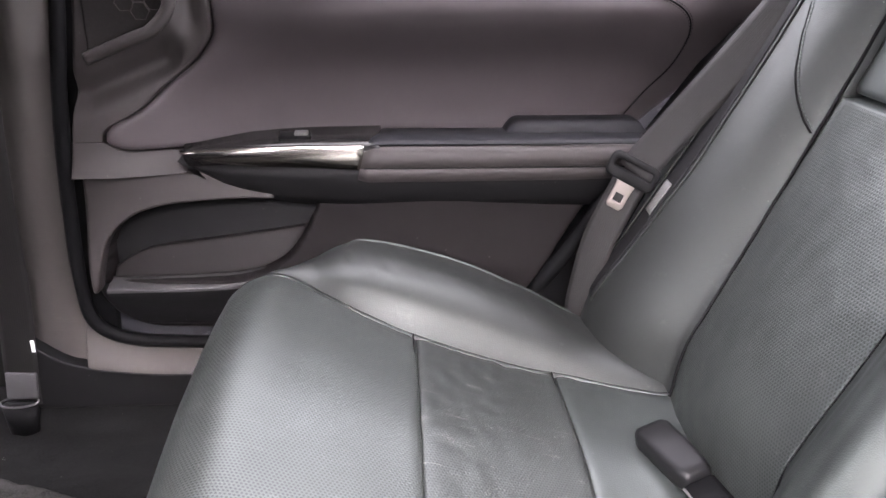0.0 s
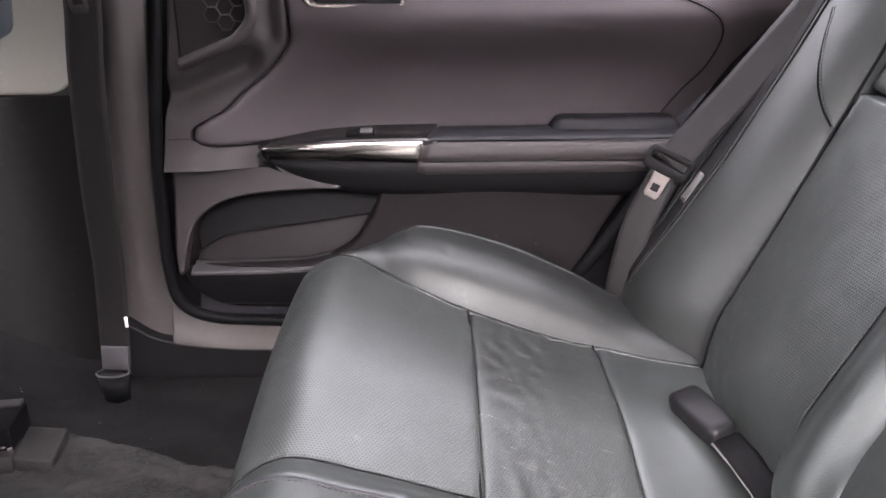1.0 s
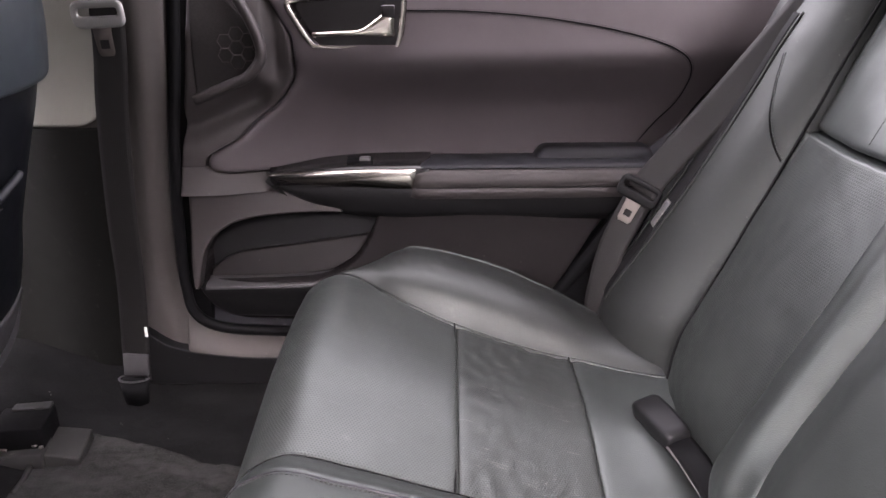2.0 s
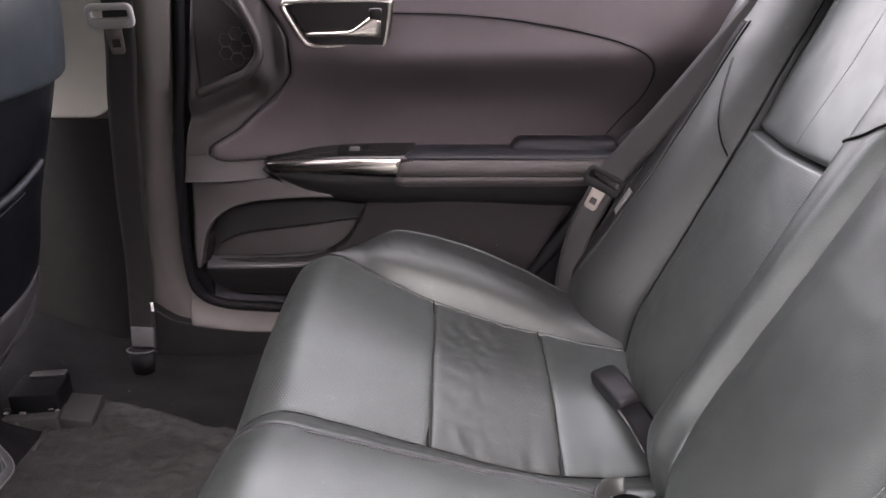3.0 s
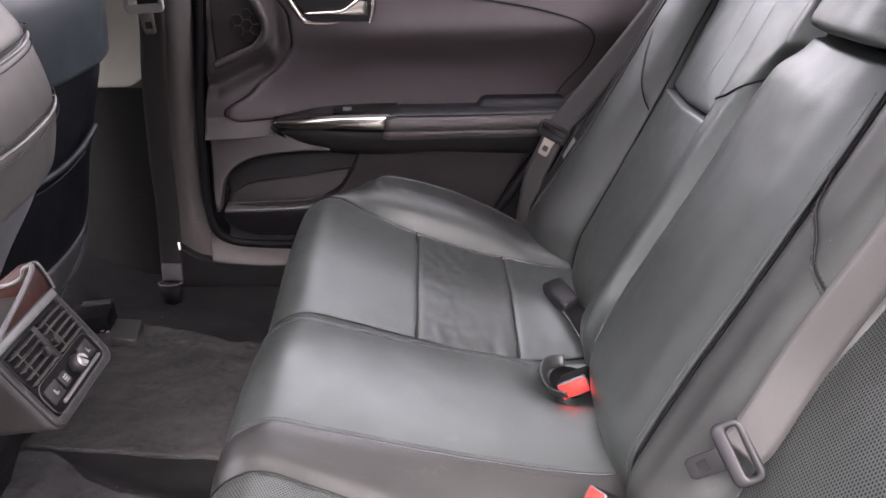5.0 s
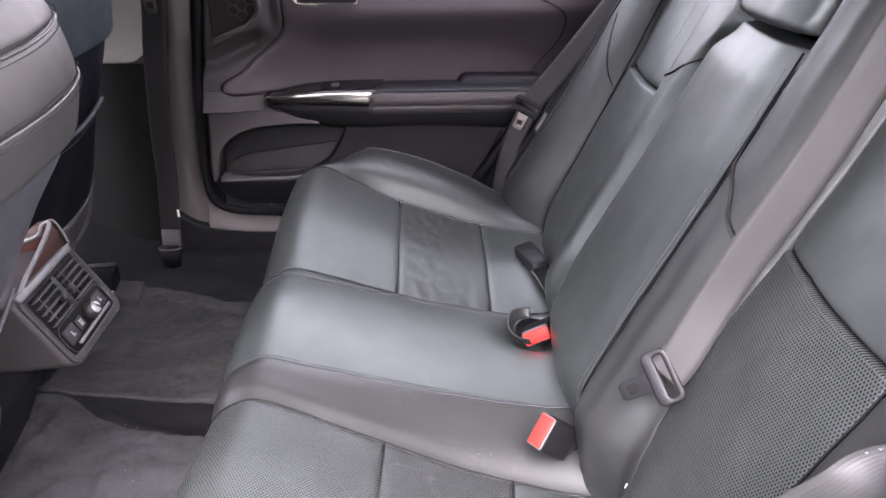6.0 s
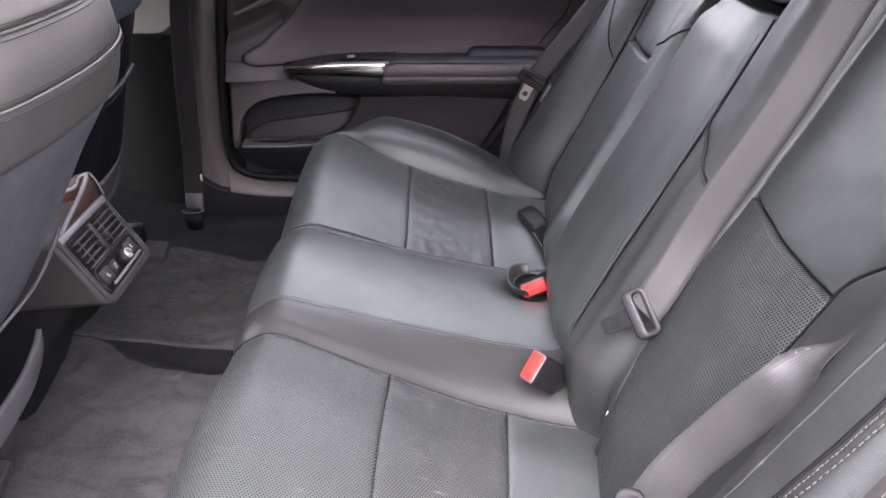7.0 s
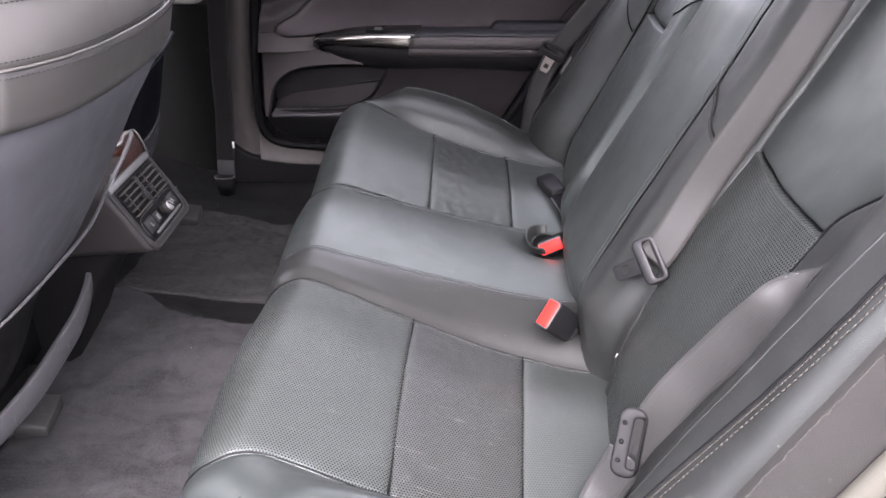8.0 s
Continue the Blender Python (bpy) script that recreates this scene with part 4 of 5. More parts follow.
def strip(name, ya, yb, s0, s1, mat, label="", nu=60, nv=30, crease=0.0, seed=1.0, lip=0.012, sink=0.004, edges=(1, 1, 1, 1), puff=0.006):
    at = lambda e, v: e(v) if callable(e) else e

    def fn(u, v):
        s = at(s0, v) + (at(s1, v) - at(s0, v)) * u
        a, b = ya(s), yb(s)
        y = a + (b - a) * v
        p = cushion(s, y)
        e = min(v, 1 - v) * abs(b - a)
        if crease:
            w = math.exp(-e / 0.035)
            p.z += crease * w * ruffle((s * 1.0, y * 0.35, 0), 55, seed) + 0.4 * crease * ruffle((s, y, 0), 70, seed + 3) * step(0.1, 0.0, abs(s - 0.05))
        # stuffing stands a little proud of the seams
        p.z += puff * (1 - (2 * v - 1) ** 4) * step(-0.42, -0.2, s)
        return p
    mid = (at(s0, 0.5) + at(s1, 0.5)) / 2
    lv = abs(yb(mid) - ya(mid))
    return panel(name, fn, abs(at(s1, 0.5) - at(s0, 0.5)), lv, (0, 0, -1), mat, cush, label, nu=nu, nv=nv, lip=lip, sink=sink, depth=0.03, edges=edges)


edge_n, edge_f = (lambda s: -0.372), (lambda s: 1.042)
rid_n, rid_f = (lambda s: N_RIDGE), (lambda s: F_RIDGE)
seam_a, seam_b = (lambda v: -0.003 + 0.006 * v), (lambda v: 0.148 + 0.022 * v)
strip("near_bolster", edge_n, n_out, -0.44, 0.36, LEATHER, nu=90, nv=18, crease=0.001, seed=2)
strip("near_front_insert", n_out, n_in, -0.44, seam_a, LEATHER_PERF, "perforated leather front panel", nu=60, nv=50, crease=0.0018, seed=3)
strip("near_middle_insert", n_out, n_in, seam_a, seam_b, LEATHER_WORN, "creased perforated leather panel", nu=40, nv=50, crease=0.0024, seed=5)
strip("near_rear_insert", n_out, n_in, seam_b, 0.36, LEATHER_FAINT, nu=30, nv=40, crease=0.001, seed=6)
strip("near_band", n_in, rid_n, -0.44, 0.36, LEATHER_BAND_SHADED, "creased leather band, shade put into its darker colour", nu=80, nv=12, crease=0.0010, seed=7, lip=0.003, sink=0.0012, puff=0.002)
strip("centre_panel", rid_n, rid_f, -0.44, 0.36, LEATHER, "smooth leather centre seat panel with faint marks", nu=80, nv=30, crease=0.0014, seed=8, lip=0.003, sink=0.0012, puff=0.002)
strip("far_band", rid_f, f_in, -0.44, 0.36, LEATHER, nu=80, nv=14, crease=0.0014, seed=9, lip=0.003, sink=0.0012, puff=0.002)
strip("far_front_insert", f_in, f_out, -0.44, 0.010, LEATHER_FAINT, "perforated leather front panel", nu=60, nv=50, crease=0.0026, seed=10)
strip("far_middle_insert", f_in, f_out, 0.010, 0.178, LEATHER_FAR_WORN, "creased perforated leather panel", nu=40, nv=50, crease=0.0032, seed=11)
strip("far_rear_insert", f_in, f_out, 0.178, 0.36, LEATHER, nu=30, nv=40, crease=0.0016, seed=12)
strip("far_bolster", f_out, edge_f, -0.44, 0.36, LEATHER_SHADED, "raised leather side bolster with puckered seam", nu=110, nv=26, crease=0.0006, seed=13)
base_secs = []
for y in (-0.365, 0.335, 1.03):
    base_secs.append([(-0.19, y, 0.05), (-0.20, y, 0.16), (-0.12, y, 0.235), (0.05, y, 0.185), (0.30, y, 0.145), (0.42, y, 0.14), (0.42, y, 0.05)])
loft("foam_base", base_secs, RUBBER, cush)
# piping along the centre ridges and the far bolster, with rows of thread
for yr, nm in ((N_RIDGE, 1), (F_RIDGE, -1)):
    line = [cushion(s, yr) + Vector((0, 0, -0.0012)) for s in [-0.36 + 0.68 * k / 60 for k in range(61)]]
    tube("piping", line, 0.0022, ARM_LEATHER, cush, n=8)
    for off in (0.006, -0.006):
        stitches("stitching", [cushion(s, yr + off) + Vector((0, 0, 0.0005)) for s in [-0.28 + 0.48 * k / 60 for k in range(61)]], DARK_THREAD, cush, pitch=0.0048)
for yl, sa, sb in ((f_out, -0.40, 0.33), (f_in, -0.40, 0.33), (n_in, -0.40, 0.33), (n_out, -0.40, 0.33)):
    tube("groove", [cushion(s, yl(s)) + Vector((0, 0, 0.0005)) for s in [sa + (sb - sa) * k / 70 for k in range(71)]], 0.0010, RUBBER, cush, n=6)
for s_, ya_, yb_ in ((0.0065, f_in, f_out), (0.174, f_in, f_out), (seam_a, n_out, n_in), (seam_b, n_out, n_in)):
    sv = s_ if callable(s_) else (lambda v, c=s_: c)
    tube("groove", [cushion(sv(k / 50), ya_(sv(k / 50)) + (yb_(sv(k / 50)) - ya_(sv(k / 50))) * k / 50) + Vector((0, 0, 0.001)) for k in range(51)], 0.0013, RUBBER, cush, n=6)
pip = [cushion(s, 1.015) + Vector((0, 0, 0.006)) for s in [-0.36 + 0.70 * k / 60 for k in range(61)]]
tube("piping", pip, 0.0022, LEATHER, cush, n=8)
pip = [cushion(s, 0.986) + Vector((0, 0, 0.004)) for s in [-0.24 + 0.46 * k / 60 for k in range(61)]]
tube("seam", pip, 0.0011, RUBBER, cush, n=6)
stitches("stitching", [p + Vector((0, -0.005, 0.0006)) for p in pip], LEATHER, cush, pitch=0.005)
pip = [cushion(-0.165 - 0.12 * k / 12, -0.30 - 0.03 * k / 12) + Vector((0, 0, 0.006)) for k in range(13)]
for off in (0.0, 0.007, 0.014):
    stitches("stitching", [p + Vector((0.0, off - 0.01, 0)) for p in pip], THREAD, cush, pitch=0.005)

# ---- rear seat backrest ----
rec = spline((0.12, 0.245), (0.20, 0.268), (0.285, 0.302), (0.40, 0.360), (0.57, 0.450), (0.75, 0.540), (0.95, 0.64))


def proud(z):
    return 0.052 + 0.015 * (z - 0.288)


def back(y, z):
    c = proud(z)
    lat = spline((-0.425, 0.03), (-0.408, 0.070), (-0.385, 0.081), (-0.372, 0.082), (-0.335, 0.085), (-0.316, 0.079), (-0.29, 0.046), (-0.25, 0.026), (-0.178, 0.012), (-0.08, 0.012), (0.056, 0.004), (0.085, c * 0.62), (0.120, c + 0.004), (0.188, c - 0.004), (0.25, c + 0.008), (0.325, c + 0.012), (0.40, c + 0.008), (0.452, c - 0.003), (0.515, c + 0.004), (0.556, c * 0.62), (0.600, 0.004),
                 (0.74, 0.014), (0.852, 0.012), (0.872, 0.034), (0.892, 0.054), (0.923, 0.073), (0.96, 0.086), (1.0, 0.092), (1.025, 0.084), (1.045, 0.04), (1.055, 0.0))
    x = rec(z) - lat(y) + 0.036 * (y - 0.06) + (0.020 + 0.030 * step(0.03, 0.08, y) * step(0.62, 0.57, y)) * step(0.31, 0.19, z)
    p = (x, y, z)
    x += 0.0020 * ruffle(p, 13, 5) + 0.0008 * ruffle(p, 42, 6)
    return Vector((x, y, z))


def slab(name, ya, yb, z0, z1, mat, label="", nu=60, nv=30, extra=None, lip=0.010, sink=0.010, depth=0.035, zt=None, puff=0.005):
    def fn(u, v):
        z = z0 + (z1 - z0) * u
        y = ya(z) + (yb(z) - ya(z)) * v
        if zt:
            z = z0 + (zt(y) - z0) * u
        p = back(y, z)
        p.x -= puff * (1 - (2 * v - 1) ** 4)
        if extra:
            p.x += extra(y, z)
        return p
    lv = abs(yb((z0 + z1) / 2) - ya((z0 + z1) / 2))
    return panel(name, fn, z1 - z0, lv, (1, 0, 0), mat, cush, label, nu=nu, nv=nv, lip=lip, sink=sink, depth=depth, uvswap=True)


k_ = lambda v: (lambda z: v)
b_nout = spline((0.15, -0.170), (0.57, -0.180), (0.66, -0.25), (0.95, -0.26))
b_fout = spline((0.15, 0.838), (0.30, 0.840), (0.54, 0.858), (0.60, 0.861), (0.66, 0.863), (0.95, 0.866))
b_nin = spline((0.15, 0.012), (0.29, 0.030), (0.36, 0.052), (0.45, 0.062), (0.57, 0.058), (0.95, 0.054))
b_fin = spline((0.15, 0.600), (0.57, 0.602), (0.95, 0.606))
c_n = spline((0.15, 0.170), (0.29, 0.183), (0.38, 0.190), (0.66, 0.192), (0.95, 0.190))
c_f = spline((0.15, 0.440), (0.30, 0.446), (0.36, 0.458), (0.58, 0.450), (0.66, 0.441), (0.70, 0.420), (0.735, 0.385), (0.95, 0.37))


def fold(y, z):
    """The valley and ridge of the side leather along both edges of the centre armrest."""
    a, b = c_n(z) - y, y - c_f(z)
    d = 0.0
    if a > 0:
        d += 0.008 * bump(a, 0.0, 0.014) - 0.004 * bump(a, 0.034, 0.013) + 0.004 * bump(a, 0.068, 0.02)
    if b > 0:
        d += 0.024 * step(0.030, 0.0, b) * step(0.32, 0.40, z) - 0.004 * bump(b, 0.038, 0.012)
    return d


slab("near_side_bolster", k_(-0.408), b_nout, 0.15, 0.93, LEATHER_SHADED, "padded side bolster with twin stitched seam", nu=80, nv=26)
slab("near_insert", b_nout, b_nin, 0.15, 0.562, LEATHER_PERF, "perforated leather back insert", nu=150, nv=80, lip=0.0015, sink=0.001, depth=0.02)
slab("near_upper", b_nout, b_nin, 0.566, 0.93, LEATHER, nu=40, nv=36, extra=lambda y, z: 0.003, lip=0.004, sink=0.003)
slab("near_inner_bolster", b_nin, c_n, 0.15, 0.93, LEATHER_SHADED, "smooth side leather, shade put into its darker colour", nu=90, nv=36, extra=lambda y, z: fold(y - 0.00001, z), depth=0.09, lip=0.004, sink=0.0025, puff=0.003)
slab("centre_back", c_n, c_f, 0.15, 0.742, LEATHER, "smooth leather folding centre armrest", nu=70, nv=36, extra=lambda y, z: 0.012 * step(0.695, 0.745, z), lip=0.004, sink=0.003, puff=0.003)
slab("centre_head_block", c_n, c_f, 0.757, 0.93, LEATHER, "leather block above the centre armrest", nu=24, nv=36, extra=lambda y, z: -0.012, lip=0.014, sink=0.016)
slab("far_inner_bolster", c_f, b_fin, 0.15, 0.93, LEATHER, nu=90, nv=36, extra=lambda y, z: fold(y + 0.00001, z), depth=0.09, lip=0.005, sink=0.004, puff=0.003)
slab("far_insert", b_fin, b_fout, 0.15, 0.574, LEATHER_FAINT, "perforated leather back insert", nu=110, nv=50, lip=0.003, sink=0.003)
slab("far_upper", b_fin, b_fout, 0.578, 0.93, LEATHER, nu=40, nv=36, extra=lambda y, z: 0.005)
slab("far_side_bolster", b_fout, k_(1.045), 0.15, 0.93, LEATHER_SHADED, "padded side bolster with stitched seam", nu=80, nv=28)
loft("foam_core", [[(rec(z) + 0.03 + 0.02, y, z) for z in (0.13, 0.4, 0.7, 0.92)] + [(0.86, y, 0.92), (0.62, y, 0.5), (0.46, y, 0.13)] for y in (-0.41, 0.335, 1.04)], RUBBER, cush)


def on_back(pts, n=10, lift=-0.004):
    """A smooth line over the backrest's skin through (y, z) points."""
    q = smooth_path([(y, z, 0) for y, z in pts], n)
    return [back(p.x, p.y) + Vector((lift + (fold(p.x, p.y) if 0.09 < p.x < 0.60 else 0.0), 0, 0)) for p in q]


def seam_line(pts, lift=-0.005, gap=0.0035, mat=THREAD, rows=(1,)):
    tube("seam", on_back(pts, lift=lift + 0.001), 0.0013, RUBBER, cush, n=6)
    for r in rows:
        stitches("stitching", on_back([(y + gap * r, z) for y, z in pts], lift=lift - 0.0005), mat, cush, pitch=0.0052, length=0.0038, r=0.0007)


seam_line([(0.187, 0.642), (0.150, 0.611), (0.116, 0.584), (0.093, 0.563), (0.080, 0.549)], lift=-0.0055, gap=0.0035, rows=(1, -1), mat=DARK_THREAD)
seam_line([(0.602, 0.580), (0.596, 0.602), (0.575, 0.620), (0.540, 0.632), (0.503, 0.647), (0.470, 0.667), (0.440, 0.684)], lift=-0.0055, gap=0.0, mat=DARK_THREAD)
# Black cords laid in the panel creases to stand in for their shade.
for yl, zt_, deep, thick_ in ((b_fout, 0.89, -0.0010, 0.0021), (b_nout, 0.89, 0.0025, 0.0017), (b_fin, 0.60, 0.0015, 0.0014), (b_nin, 0.56, 0.0025, 0.0017), (c_n, 0.74, 0.0025, 0.0017)):
    tube("groove", [back(yl(z), z) + Vector((deep, 0, 0)) for z in [0.17 + (zt_ - 0.17) * k / 50 for k in range(51)]], thick_, RUBBER, cush, n=6)
seam_line([(0.926, 0.668), (0.914, 0.632), (0.900, 0.600), (0.882, 0.568), (0.860, 0.536)], rows=(-1,), mat=LEATHER)
seam_line([(c_n(z) - 0.001, z) for z in (0.27, 0.34, 0.42, 0.50, 0.58, 0.66, 0.72)], lift=-0.003, gap=0.006, mat=LEATHER)
seam_line([(0.706, 0.592), (0.706, 0.70), (0.707, 0.80), (0.707, 0.90)], lift=0.0005, gap=0.003, mat=DARK_THREAD)
seam_line([(-0.080, 0.572), (-0.085, 0.60), (-0.088, 0.70), (-0.09, 0.80), (-0.091, 0.90)], lift=0.0005, gap=0.003, mat=DARK_THREAD)
edge_line = [(-0.322, 0.25), (-0.333, 0.32), (-0.347, 0.396), (-0.362, 0.486), (-0.375, 0.564), (-0.381, 0.625), (-0.384, 0.70), (-0.384, 0.80)]
tube("seam", on_back(edge_line, lift=-0.0035), 0.0018, RUBBER, cush, n=6)
for g_, r_, pi_, le_ in ((-0.006, 0.0009, 0.0046, 0.0038), (-0.0125, 0.0010, 0.0062, 0.0044)):
    stitches("stitching", on_back([(y + g_, z) for y, z in edge_line], lift=-0.0055), THREAD, cush, pitch=pi_, length=le_, r=r_)
tube("piping", on_back([(-0.318, 0.28), (-0.322, 0.36), (-0.325, 0.41), (-0.331, 0.475), (-0.344, 0.589), (-0.352, 0.651), (-0.358, 0.74)], lift=-0.0035), 0.0020, LEATHER_SHADED, cush)
edge_out = on_back([(1.010, 0.30), (0.998, 0.36), (0.986, 0.42), (0.978, 0.47), (0.974, 0.53), (0.970, 0.64), (0.965, 0.72)], lift=-0.0062)
edge_in = on_back([(0.980, 0.29), (0.963, 0.36), (0.950, 0.42), (0.943, 0.47), (0.942, 0.53), (0.938, 0.64), (0.934, 0.72)], lift=-0.0062)
for q in (edge_out, edge_in):
    tube("piping", q, 0.0019, LEATHER_SHADED, cush, n=8)
edge_mid = [(a + b) / 2 + Vector((-0.0006, 0, 0)) for a, b in zip(edge_out, edge_in)]
edge_side = [tuple(b - a) for a, b in zip(edge_out, edge_in)]
ribbon("edge_band", edge_mid, edge_side, 0.026, DARK_PLASTIC, cush, thick=0.002, label="dark band between the piped edges")
ribbon("care_label", [p + Vector((-0.0022, 0, 0)) for p in edge_mid[19:28]], edge_side[19:28], 0.017, BAND_GREY, cush, thick=0.001, label="pale creased care label")
# near flank of the backrest: dark cloth flank, frayed felt edge, hard side cover


def cover(u, v):
    z = 0.10 + 0.80 * v
    p = back(-0.404, max(0.16, z))
    return (p.x + 0.004 + 0.22 * u, -0.414 - 0.016 * math.sin(u * 2.2), z - 0.02 * u)


panel("side_cover", cover, 0.22, 0.80, (0, 1, 0), COVER_GREY, cush, "hard grey-brown seat side cover", nu=14, nv=40, lip=0.004, sink=0.003, depth=0.01)
fray = [Vector(cover(0.0, v)) + Vector((-0.001, -0.002, 0)) for v in [k / 200 for k in range(201)]]
tube("felt_edge", [p + Vector((0.0016 * ruffle(p, 260), 0.0016 * ruffle(p, 220, 3), 0)) for p in fray], 0.0007, FELT, cush, "frayed felt edge", n=6)
tube("cover_edge", [Vector(cover(0.30, v)) + Vector((0, -0.006, 0)) for v in [k / 40 for k in range(41)]], 0.011, SEAL_BEIGE, cush, "beige-grey seal beside the seat", n=10)

# ---- front seats, seen from behind ----


def front_seat(label, yc, half, xb, tiers, rolls, pocket, foot, fall=0.045, skew=0.0):
    seat = empty("front_seat", (xb(0.2) - 0.1, yc, 0.10))
    tagged(seat, label, "car seat", group="front seats")

    def face(y, z):
        k = (y - yc) / half(z)
        x = xb(z) - fall * abs(k) ** 3.2 - 0.05 * max(0.0, abs(k) - 0.9) * 10 * abs(k) + skew * (y - yc)
        p = (x, y, z)
        return Vector((x + 0.0015 * ruffle(p, 12, 7), y, z))
    for name, z0, z1, mat, inset, lab, droop in tiers:
        def fn(u, v, z0=z0, z1=z1, inset=inset, droop=droop):
            k = 2 * v - 1
            z = z0 + (z1 - z0) * u - droop * (1 - k * k)
            p = face(yc + half(z) * k * (1 - inset * 1.5), z)
            p.x -= inset
            return p
        panel(name, fn, z1 - z0, 2 * half((z0 + z1) / 2), (-1, 0, 0), mat, seat, lab, nu=26, nv=50, lip=0.009, sink=0.006, depth=0.11)
    for roll, pts in enumerate(pocket):
        line = [face(y, z) + Vector((0.004, 0, 0)) for y, z in [(q.x, q.y) for q in smooth_path([(a, b, 0) for a, b in pts], 8)]]
        tube("piping", line, rolls[roll][0], rolls[roll][1], seat, "rolled map pocket edge" if roll == 0 else "", n=10)
    x, pan, z0 = foot
    secs = []
    line = smooth_path([(a, b, w) for a, b, w in pan], 6)
    for k, q in enumerate(line):
        a, b = line[max(0, k - 1)], line[min(len(line) - 1, k + 1)]
        d = Vector((b.x - a.x, b.y - a.y)).normalized()
        n = Vector((-d.y, d.x)) * max(0.001, q.z)
        xx = x - 0.03 * min(1.0, k / len(line))
        secs.append([(xx - 0.008, q.x + n.x, q.y + n.y), (xx - 0.001, q.x + n.x * 0.96, q.y + n.y * 0.96), (xx, q.x + n.x * 0.85, q.y + n.y * 0.85), (xx, q.x - n.x * 0.85, q.y - n.y * 0.85), (xx - 0.001, q.x - n.x * 0.96, q.y - n.y * 0.96), (xx - 0.008, q.x - n.x, q.y - n.y)])
    loft("seat_pan", secs, PAN_GREY, seat, "scuffed dark grey plastic seat base edge")
    loft("seat_frame", [[(x - 0.06, yc - 0.2 + 0.36 * t, z0 - 0.04), (x - 0.06, yc - 0.2 + 0.36 * t, z0 + 0.03), (x - 0.50, yc - 0.2 + 0.36 * t, z0 + 0.06), (x - 0.50, yc - 0.2 + 0.36 * t, z0 - 0.04)] for t in (0.0, 0.5, 1.0)], RUBBER, seat)
    return seat, face


near_half = spline((0.1, 0.21), (0.45, 0.225), (0.69, 0.238), (0.80, 0.232), (0.90, 0.20), (0.95, 0.14))
near_xb = spline((0.10, -0.585), (0.28, -0.535), (0.45, -0.425), (0.60, -0.335), (0.69, -0.284), (0.745, -0.272), (0.80, -0.282), (0.86, -0.325), (0.90, -0.37), (0.95, -0.45))
near_seat, near_face = front_seat(
    "driver's front seat back in grey-black leather with a smooth plastic shell", -0.042, near_half, near_xb,
    [("lower_cover", 0.16, 0.45, DARK_PLASTIC, 0.020, "", 0.0), ("back_shell", 0.42, 0.705, SHELL_PLASTIC, 0.010, "smooth dark plastic back shell", 0.012), ("lower_roll", 0.690, 0.748, LEATHER_FRONT, 0.0, "", 0.012), ("upper_roll", 0.743, 0.806, LEATHER_FRONT, 0.0, "", 0.010), ("shoulder", 0.801, 0.94, LEATHER_FRONT, 0.0, "", 0.008)],
    [(0.0024, GREY_PLASTIC)], [[(-0.25, 0.425), (-0.17, 0.43), (-0.03, 0.44), (0.08, 0.455), (0.150, 0.49)]], (-0.515, [(0.203, 0.299, 0.001), (0.194, 0.270, 0.012), (0.160, 0.242, 0.018), (0.11, 0.226, 0.020), (0.02, 0.211, 0.020), (-0.06, 0.210, 0.018), (-0.16, 0.212, 0.012), (-0.25, 0.215, 0.012)], 0.25))
for z in (0.7455, 0.8035):
    q = [near_face(-0.042 + near_half(z) * k, z - 0.010 * (1 - k * k)) + Vector((0.0015, 0, 0)) for k in [-0.97 + 1.94 * i / 50 for i in range(51)]]
    tube("piping", q, 0.0017, LEATHER_FRONT, near_seat, n=8)
    stitches("stitching", [p + Vector((0.002, 0, -0.006)) for p in q], DARK_THREAD, near_seat, pitch=0.0055)
    stitches("stitching", [p + Vector((0.001, 0, 0.007)) for p in q], DARK_THREAD, near_seat, pitch=0.0055)
far_half = spline((0.1, 0.21), (0.20, 0.235), (0.30, 0.258), (0.38, 0.250), (0.46, 0.236), (0.6, 0.240), (0.80, 0.225), (0.92, 0.17))
far_xb = spline((0.10, -0.735), (0.29, -0.635), (0.50, -0.570), (0.67, -0.522), (0.76, -0.512), (0.84, -0.54), (0.92, -0.62))
far_seat, far_face = front_seat(
    "passenger's front seat back in leather darkened blue-black for shade, with a map pocket", 0.740, far_half, far_xb,
    [("lower_cover", 0.20, 0.335, GREY_PLASTIC, 0.012, "scuffed grey lower cover", 0.03), ("back_shell", 0.315, 0.660, SHELL_SHADED, 0.016, "back shell with map pocket, blackened in place of shade", 0.012), ("upper_roll", 0.655, 0.80, LEATHER_FRONT_SHADED, 0.0, "", 0.010), ("shoulder", 0.801, 0.92, LEATHER_FRONT_SHADED, 0.0, "", 0.0)],
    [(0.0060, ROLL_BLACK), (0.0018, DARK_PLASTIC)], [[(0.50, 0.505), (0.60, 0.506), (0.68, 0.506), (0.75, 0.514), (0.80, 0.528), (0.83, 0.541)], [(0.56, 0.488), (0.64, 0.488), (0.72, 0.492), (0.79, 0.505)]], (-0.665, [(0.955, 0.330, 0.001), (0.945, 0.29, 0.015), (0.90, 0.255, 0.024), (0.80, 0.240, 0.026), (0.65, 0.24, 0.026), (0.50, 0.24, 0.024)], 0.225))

# ---- centre console end with the rear vents ----
console = empty("centre_console", (-0.52, MID, 0.06))
tagged(console, "dark centre console end with dusty rear air vents and buttons", "car console")
FO, FU = Vector((-0.427, 0.336, 0.317)), Vector((-0.075, 0.0, 0.125)).normalized()
FM = frame_at(FO, (0, 1, 0), FU)


